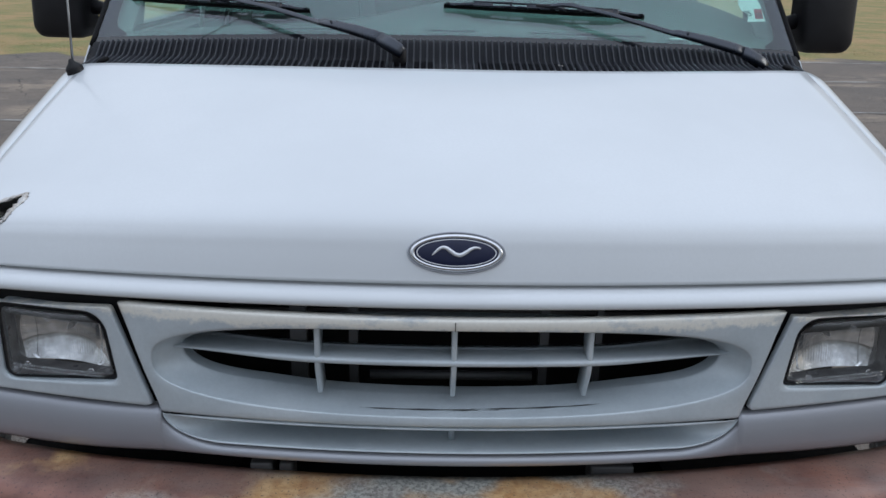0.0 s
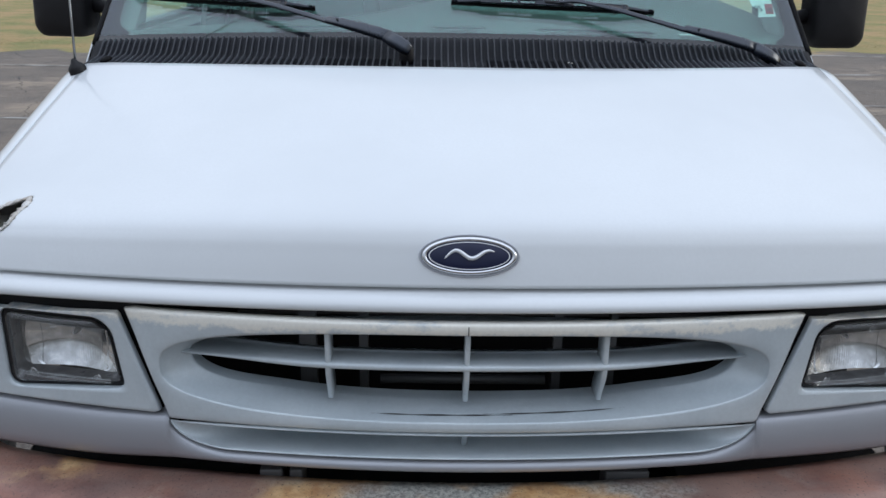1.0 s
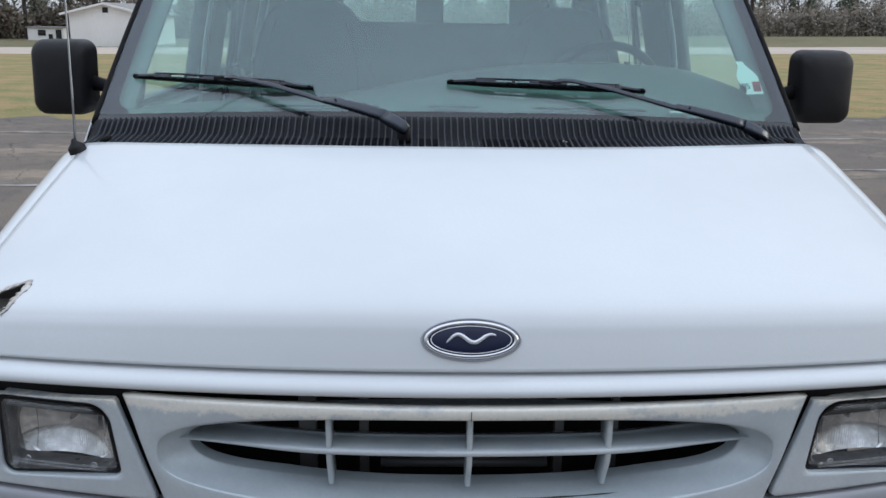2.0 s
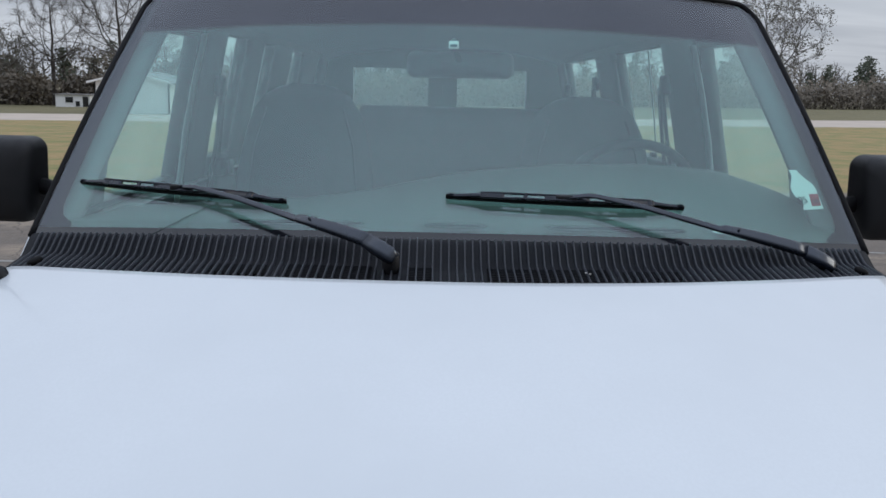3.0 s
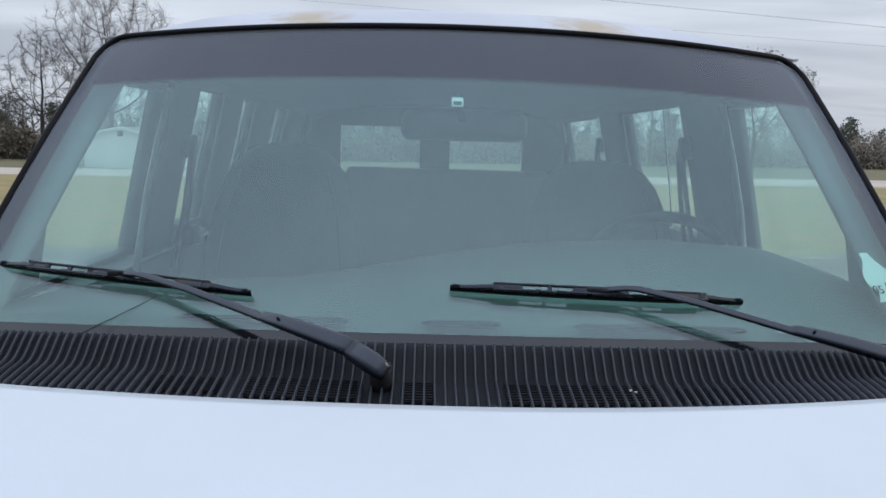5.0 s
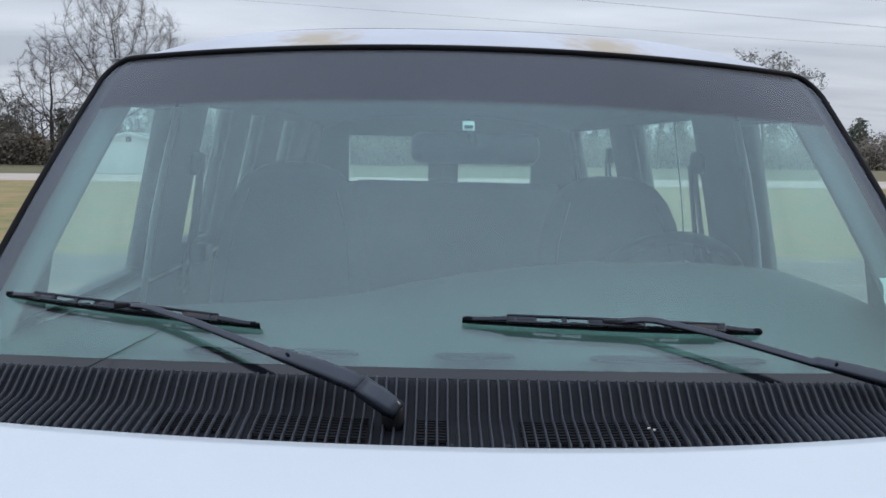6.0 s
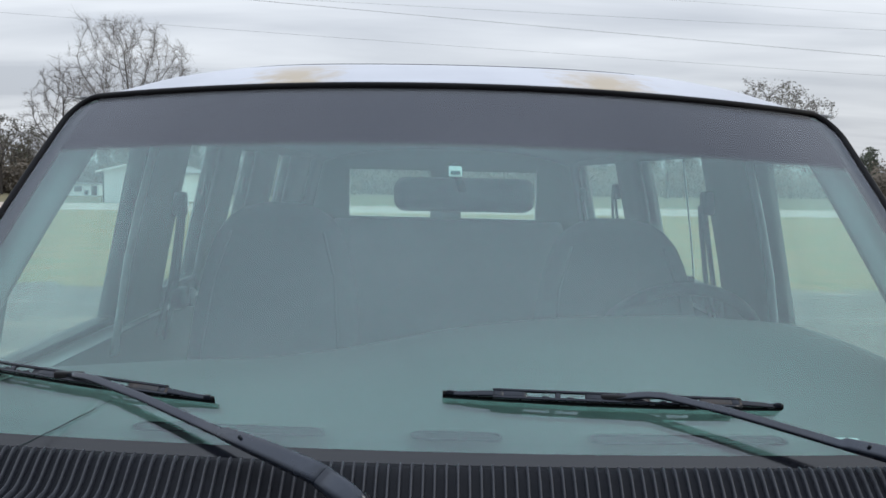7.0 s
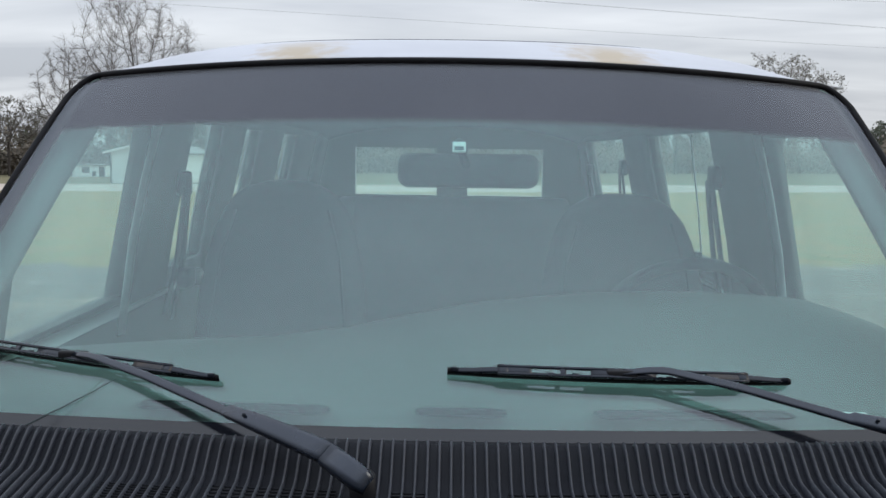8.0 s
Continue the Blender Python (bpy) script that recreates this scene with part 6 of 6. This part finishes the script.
def build_seat_belts():
    """Hanging webbing on the pillars: each belt has a guide at the top, one or two straps and a stowed buckle."""
    for sgn, y, z, straps, buckle in (
            (-1, 3.585, 1.725, ((0.00, 0.05, 1.30), (-0.035, -0.03, 1.33)), (3.64, 1.435)),
            (1, 3.675, 1.765, ((-0.01, -0.045, 1.28), (0.035, 0.06, 1.30)), None),
            (1, 5.10, 1.775, ((0.03, 0.10, 1.45), (-0.03, -0.08, 1.45)), None),
            (1, 6.16, 1.74, ((-0.02, -0.12, 1.45),), None)):
        belt = new("seat_belt")
        belt.parent = van
        belt.matrix_parent_inverse = Matrix.Translation(-van.location)
        tagged(belt, "dark seat belt hanging from a pillar")
        for d0, d1, low in straps:
            bm = bmesh.new()
            rows = []
            for t in span(0, 1, 14):
                zz = z + (low - z) * t
                x = sgn * (side_x(zz) - 0.085 - 0.015 * math.sin(3 * t))
                yy = y + d0 + (d1 - d0) * t
                rows.append([(x, yy - 0.020, zz), (x - sgn * 0.004, yy + 0.020, zz)])
            sheet(bm, rows)
            part("webbing", bm, BELT, belt, thick=0.0015)
        bm = bmesh.new()
        box(bm, (sgn * (side_x(z) - 0.075), y, z + 0.01), (0.035, 0.07, 0.075))
        part("guide", bm, TRIM, belt, bevel=0.01)
        if buckle:
            bm = bmesh.new()
            box(bm, (sgn * (side_x(buckle[1]) - 0.115), *buckle), (0.04, 0.10, 0.065))
            part("buckle", bm, TRIM, belt, "dark stowed buckle", bevel=0.012)
            bm = bmesh.new()
            rod(bm, [(sgn * (side_x(1.44) - 0.13), buckle[0] + 0.07, 1.455), (sgn * (side_x(1.44) - 0.13), buckle[0] + 0.06, 1.40)], 0.014, 8)
            part("tongue", bm, STRIP, belt, "pale belt tongue")


build_seat_belts()


# ---------------------------------------------------------------- across the road
def build_house():
    base = Vector((-24.6, 74.5, land(-24.6, 71) - 0.12))
    house = thing("house", base, "small white gabled house beyond the road", "house")
    w, d, eave, peak = 3.0, 4.2, 2.66, 3.36

    bm = bmesh.new()
    for sy in (-1, 1):
        pts = [(-w, -0.1), (w, -0.1), (w, eave), (0, peak), (-w, eave)]
        vs = [bm.verts.new((base.x + x, base.y + sy * d, base.z + z)) for x, z in pts]
        bm.faces.new(vs)
    for sx in (-1, 1):
        vs = [bm.verts.new((base.x + sx * w, base.y + y, base.z + z)) for y, z in ((-d, -0.1), (d, -0.1), (d, eave), (-d, eave))]
        bm.faces.new(vs)
    wall = part("wall", bm, WALL_WHITE, house, "white painted wall", smooth=False, thick=0.12)
    for sx in (-1, 1):
        bm = bmesh.new()
        rows = []
        for y in (-d - 0.35, d + 0.35):
            rows.append([(base.x + sx * x, base.y + y, base.z + z) for x, z in ((0, peak + 0.14), (w + 0.45, eave - 0.02), (w + 0.45, eave - 0.16), (0, peak))])
        sheet(bm, rows, closed=True)
        for row in rows:
            bm.faces.new([bm.verts.new(p) for p in row])
        part("roof", bm, ROOFING, house, "shallow grey roof", smooth=False)
        bm = bmesh.new()
        rows = []
        for h in (0.0, 0.16):
            rows.append([(base.x + sx * x, base.y - d - 0.37, base.z + z + h) for x, z in ((0, peak - 0.02), (w + 0.45, eave - 0.18))])
        sheet(bm, rows)
        part("verge_board", bm, WALL_WHITE, house, "white verge board", smooth=False, thick=0.03)
    bm = bmesh.new()
    box(bm, (base.x, base.y - d - 0.02, base.z + 2.92), (0.42, 0.06, 0.40))
    part("gable_vent", bm, DARK_OPENING, house, "small dark gable vent", smooth=False)


def build_cabin():
    base = Vector((-37.0, 90.0, land(-37.0, 90)))
    cabin = thing("cabin", base, "low white cabin with dark openings by the woods", "cabin")
    bm = bmesh.new()
    box(bm, base + Vector((0, 0, 0.52)), (3.5, 3.0, 1.35))
    part("wall", bm, WALL_WHITE, cabin, "white cabin wall", smooth=False)
    bm = bmesh.new()
    box(bm, base + Vector((0, 0, 1.24)), (3.8, 3.3, 0.09))
    part("roof", bm, ROOFING, cabin, smooth=False)
    for x, z, w, h in ((-0.35, 0.72, 0.75, 0.55), (1.30, 0.55, 0.55, 0.98), (0.50, 0.34, 0.40, 0.5)):
        bm = bmesh.new()
        box(bm, base + Vector((x, -1.52, z)), (w, 0.06, h))
        part("opening", bm, DARK_OPENING, cabin, "dark opening", smooth=False)


build_house()
build_cabin()


# ---------------------------------------------------------------- trees
def tube(verts, faces, pts, radii, seg):
    side = None
    start = len(verts)
    for i, p in enumerate(pts):
        d = (pts[min(i + 1, len(pts) - 1)] - pts[max(i - 1, 0)]).normalized()
        if side is None:
            side = d.orthogonal()
        side = (side - d * side.dot(d)).normalized()
        up = side.cross(d)
        for k in range(seg):
            a = 2 * math.pi * k / seg
            verts.append(p + (side * math.cos(a) + up * math.sin(a)) * radii[i])
        if i:
            o = start + (i - 1) * seg
            for k in range(seg):
                j = (k + 1) % seg
                faces.append((o + k, o + j, o + seg + j, o + seg + k))


def grow_crown(rng, base, height, width, trunk, count):
    """A branching skeleton that reaches for points scattered through a domed crown. Returns its nodes and their parents."""
    pull, low = [], height * trunk
    while len(pull) < count:
        q = Vector((rng.uniform(-1, 1), rng.uniform(-1, 1), rng.uniform(-0.75, 1)))
        shape = q.length * (1.0 + 0.12 * math.sin(5 * math.atan2(q.y, q.x)) + 0.10 * math.sin(7 * q.z + 3 * q.x))
        if shape < 1 and rng.random() < 0.25 + 0.75 * shape * shape:
            mid = low + (height - low) * 0.45
            pull.append((base.x + q.x * width / 2, base.y + q.y * width / 2, base.z + mid + q.z * (height - mid)))
    pull = np.array(pull)
    step = height / 46
    nodes, parent = [np.array(base)], [-1]
    while nodes[-1][2] < base.z + low:
        nodes.append(nodes[-1] + np.array((rng.uniform(-0.1, 0.1), 0, 1)) * step)
        parent.append(len(nodes) - 2)
    where = np.array(nodes)
    heading, shoots = [np.array((0.0, 0.0, 1.0)) for _ in nodes], [0] * len(nodes)
    for _ in range(120):
        if not len(pull):
            break
        near = ((where ** 2).sum(axis=1)[None, :] - 2 * pull @ where.T).argmin(axis=1)
        born = []
        for i in sorted(set(near.tolist())):
            shoots[i] += 1
            if shoots[i] > 3:
                continue
            mine = pull[near == i] - where[i]
            d = (mine / np.linalg.norm(mine, axis=1)[:, None]).mean(axis=0)
            d = d / max(np.linalg.norm(d), 1e-6) + 0.6 * heading[i] + np.array([rng.uniform(-0.13, 0.13) for _ in range(3)])
            d = d / max(np.linalg.norm(d), 1e-6)
            born.append(where[i] + d * step)
            heading.append(d)
            shoots.append(0)
            parent.append(i)
        if not born:
            break
        where = np.vstack([where, np.array(born)])
        pull = pull[np.linalg.norm(pull[:, None, :] - where[None, -len(born):, :], axis=2).min(axis=1) > step * 1.5]
    return [Vector(p) for p in where], parent


def leaf_quads(rng, verts, faces, c, r, n, size, flat=0.7):
    for _ in range(n):
        q = Vector((rng.gauss(0, 1), rng.gauss(0, 1), rng.gauss(0, flat))) * r * 0.5 + c
        a = Vector((rng.uniform(-1, 1), rng.uniform(-1, 1), rng.uniform(-1, 1))).normalized() * size * rng.uniform(0.5, 1.2)
        b = a.orthogonal().normalized() * size * rng.uniform(0.3, 0.8)
        o = len(verts)
        verts.extend((q - a, q + b * 0.6, q + a, q - b))
        faces.append((o, o + 1, o + 2, o + 3))


def build_tree(x, y, height, width, count, seed, label, leaves=None, leaf_n=0, leaf_size=0.2, trunk=0.3):
    rng = random.Random(seed)
    base = Vector((x, y, land(x, y) - 0.1))
    tree = thing("tree", base, label, "tree", "trees beyond the road")
    nodes, parent = grow_crown(rng, base, height, width, trunk, count)
    # each limb is as thick as what it carries
    load = [0.0] * len(nodes)
    kids = [0] * len(nodes)
    for i in range(len(nodes) - 1, 0, -1):
        load[i] = load[i] or 1.0
        load[parent[i]] += load[i]
        kids[parent[i]] += 1
    thick = height * 0.017
    radii = [max(thick * (v / load[1]) ** 0.58, 0.008) for v in load]
    limbs, twigs = ([], []), ([], [])
    for i in range(1, len(nodes)):
        k = parent[i]
        tube(*limbs, [nodes[k], nodes[i]], [max(radii[i], radii[k] * 0.75), radii[i]], 6 if radii[i] > 0.06 else 3)
        if radii[i] < 0.045:
            for _ in range(5 if kids[i] else 6):
                d = (nodes[i] - nodes[k]).normalized() + Vector((rng.uniform(-1, 1), rng.uniform(-1, 1), rng.uniform(-0.7, 1))) * 0.75
                start = nodes[k].lerp(nodes[i], rng.random())
                end = start + d.normalized() * height * rng.uniform(0.02, 0.068)
                bend = start.lerp(end, 0.5) + Vector((rng.uniform(-1, 1), rng.uniform(-1, 1), rng.uniform(-0.3, 1))) * height * 0.006
                tube(*twigs, [start, bend, end], [0.008, 0.006, 0.003], 3)
    from_lists("trunk", *limbs, TREE_BARK, tree, "grey trunk and limbs", smooth=True)
    tagged(from_lists("twig_mass", *twigs, TWIG, tree, "fine bare twigs"), kind="stuff")
    if leaves:
        verts, faces = [], []
        for i, p in enumerate(nodes):
            if i and not kids[i] and rng.random() < 0.75:
                leaf_quads(rng, verts, faces, p, height * 0.06, leaf_n, leaf_size)
        tagged(from_lists("crown", verts, faces, leaves, tree, "thin olive leaf clumps"), kind="stuff")
    return tree


build_tree(-33.2, 92, 19.0, 13.6, 2000, 12, "tall bare spreading tree beyond the road", trunk=0.24)
build_tree(-41.2, 94, 13.8, 8.4, 520, 5, "bare tree beside a taller one", trunk=0.3)
build_tree(34.2, 90, 12.4, 10.6, 520, 23, "dark tree with thin leaf clumps in winter", OAK, 16, 0.17, trunk=0.30)
build_tree(-46.0, 90, 8.4, 8.4, 300, 31, "small tree with olive leaf clumps at the wood's edge", OAK, 12, 0.15, trunk=0.35)
build_tree(27.0, 104, 9.0, 7.0, 300, 41, "bare tree at the wood's edge")


def build_woods(name, label, spots, seed):
    """A far belt of mixed pines, oaks and scrub, as one mass."""
    rng = random.Random(seed)
    woods = thing(name, (spots[0][0], spots[0][1], land(spots[0][0], spots[0][1])), label, "woods", kind="stuff")
    trunks, pine, oak, scrub = ([], []), ([], []), ([], []), ([], [])
    for x, y, h, kind in spots:
        base = Vector((x, y, land(x, y) - 0.1))
        if kind == "pine":
            top = base + Vector((rng.uniform(-0.3, 0.3), 0, h))
            tube(*trunks, [base, base.lerp(top, 0.5), top], [0.16, 0.11, 0.03], 5)
            for k in range(16):
                t = 0.30 + 0.70 * k / 15
                rad = h * 0.20 * (1.12 - t) + 0.35
                for _ in range(3):
                    a = rng.uniform(0, 6.283)
                    c = base.lerp(top, t) + Vector((math.cos(a), math.sin(a), 0)) * rad * rng.uniform(0.2, 0.9)
                    leaf_quads(rng, *pine, c, rad * 0.8, 7, 0.26, 0.4)
        elif kind == "oak":
            top = base + Vector((rng.uniform(-0.8, 0.8), 0, h))
            tube(*trunks, [base, base.lerp(top, 0.5), top], [0.18, 0.12, 0.03], 5)
            for k in range(13):
                a = rng.uniform(0, 6.283)
                st = base.lerp(top, rng.uniform(0.25, 0.7))
                en = st + Vector((math.cos(a) * h * 0.24, math.sin(a) * h * 0.24, h * rng.uniform(0.15, 0.35)))
                mid = st.lerp(en, 0.5) + Vector((rng.uniform(-0.3, 0.3), 0, -0.2))
                tube(*trunks, [st, mid, en], [0.07, 0.045, 0.012], 4)
                for _ in range(5):
                    tw = en + Vector((rng.uniform(-1, 1), rng.uniform(-1, 1), rng.uniform(-0.2, 1.2))) * h * 0.09
                    tube(*trunks, [mid.lerp(en, rng.random()), tw], [0.022, 0.008], 3)
                leaf_quads(rng, *oak, en, h * 0.14, 9, 0.17, 0.8)
        else:
            for k in range(10):
                c = base + Vector((rng.uniform(-1.3, 1.3), rng.uniform(-0.8, 0.8), rng.uniform(0.1, 0.9) * h))
                leaf_quads(rng, *scrub, c, 1.1, 20, 0.28, 0.8)
                tube(*trunks, [base + Vector((rng.uniform(-1, 1), 0, 0)), c + Vector((0, 0, h * 0.25))], [0.03, 0.008], 3)
    for part_name, data, mat in (("trunks", trunks, BARK), ("pine_crowns", pine, PINE), ("oak_crowns", oak, OAK), ("scrub", scrub, SCRUB)):
        if data[0]:
            tagged(from_lists(part_name, *data, mat, woods), kind="stuff")


def spots(x0, x1, y0, y1, n, lo, hi, kinds, seed):
    rng = random.Random(seed)
    return [(x0 + (x1 - x0) * (i + rng.uniform(0.1, 0.9)) / n, rng.uniform(y0, y1), rng.uniform(lo, hi), rng.choice(kinds)) for i in range(n)]


build_woods("woods", "dark mixed winter woods behind the house",
            spots(-75, -12, 97, 112, 85, 4.5, 7.6, ("pine", "oak", "oak", "scrub"), 1) + spots(-75, -12, 94, 99, 110, 2.4, 4.2, ("scrub",), 2), 3)
build_woods("woods", "brown and green winter woods beyond the road",
            spots(-16, 90, 112, 130, 125, 4.6, 7.2, ("pine", "pine", "oak", "scrub"), 4) + spots(-16, 90, 106, 114, 160, 2.4, 4.6, ("scrub",), 5), 6)


# unseen tree belt, added behind the walk's start to block low sky light
build_woods("woods", "unseen winter tree belt added behind the lot",
            spots(-70, 70, -52, -40, 70, 9.0, 13.0, ("pine", "oak", "scrub"), 7) + spots(-70, 70, -40, -36, 70, 2.5, 4.5, ("scrub",), 8), 9)


def build_grass():
    """Short winter blades along the lot's edge and over the near lawn."""
    rng = random.Random(9)
    verts, faces = [], []
    for _ in range(3500):
        x = rng.uniform(3, 17) * rng.choice((-1, 1))
        y = 15.9 + 0.12 * x + abs(rng.gauss(0, 0.9))
        z = land(x, y)
        h, a = rng.uniform(0.006, 0.016), rng.uniform(0, 6.283)
        w = rng.uniform(0.006, 0.014)
        dx, dy = math.cos(a) * w, math.sin(a) * w
        o = len(verts)
        verts.extend(((x - dx, y - dy, z), (x + dx, y + dy, z), (x + rng.uniform(-0.04, 0.04), y + rng.uniform(-0.04, 0.04), z + h)))
        faces.append((o, o + 1, o + 2))
    ob = from_lists("grass", verts, faces, BLADE)
    tagged(ob, "short dry winter grass at the lot's edge", "grass", kind="stuff")


build_grass()


# ---------------------------------------------------------------- power lines
def build_wire(y, z_left, z_right, sag, r):
    bm = bmesh.new()
    pts = []
    for x in span(-160, 160, 65):
        t = (x + 18) / 38
        pts.append((x, y, z_left + (z_right - z_left) * t + sag * ((x / 100) ** 2)))
    rod(bm, pts, r, 5)
    tagged(part("power_line", bm, WIRE), "thin dark overhead power line against the sky", "cable", "power lines", "structure")


for y, zl, zr, sag, r in ((40, 8.50, 6.75, 1.2, 0.005), (40, 10.05, 7.62, 1.2, 0.0045), (40.6, 10.15, 7.70, 1.2, 0.005), (41, 10.05, 8.95, 1.2, 0.0055), (42, 11.6, 9.9, 1.2, 0.0045)):
    build_wire(y, zl, zr, sag, 0.75 * r)
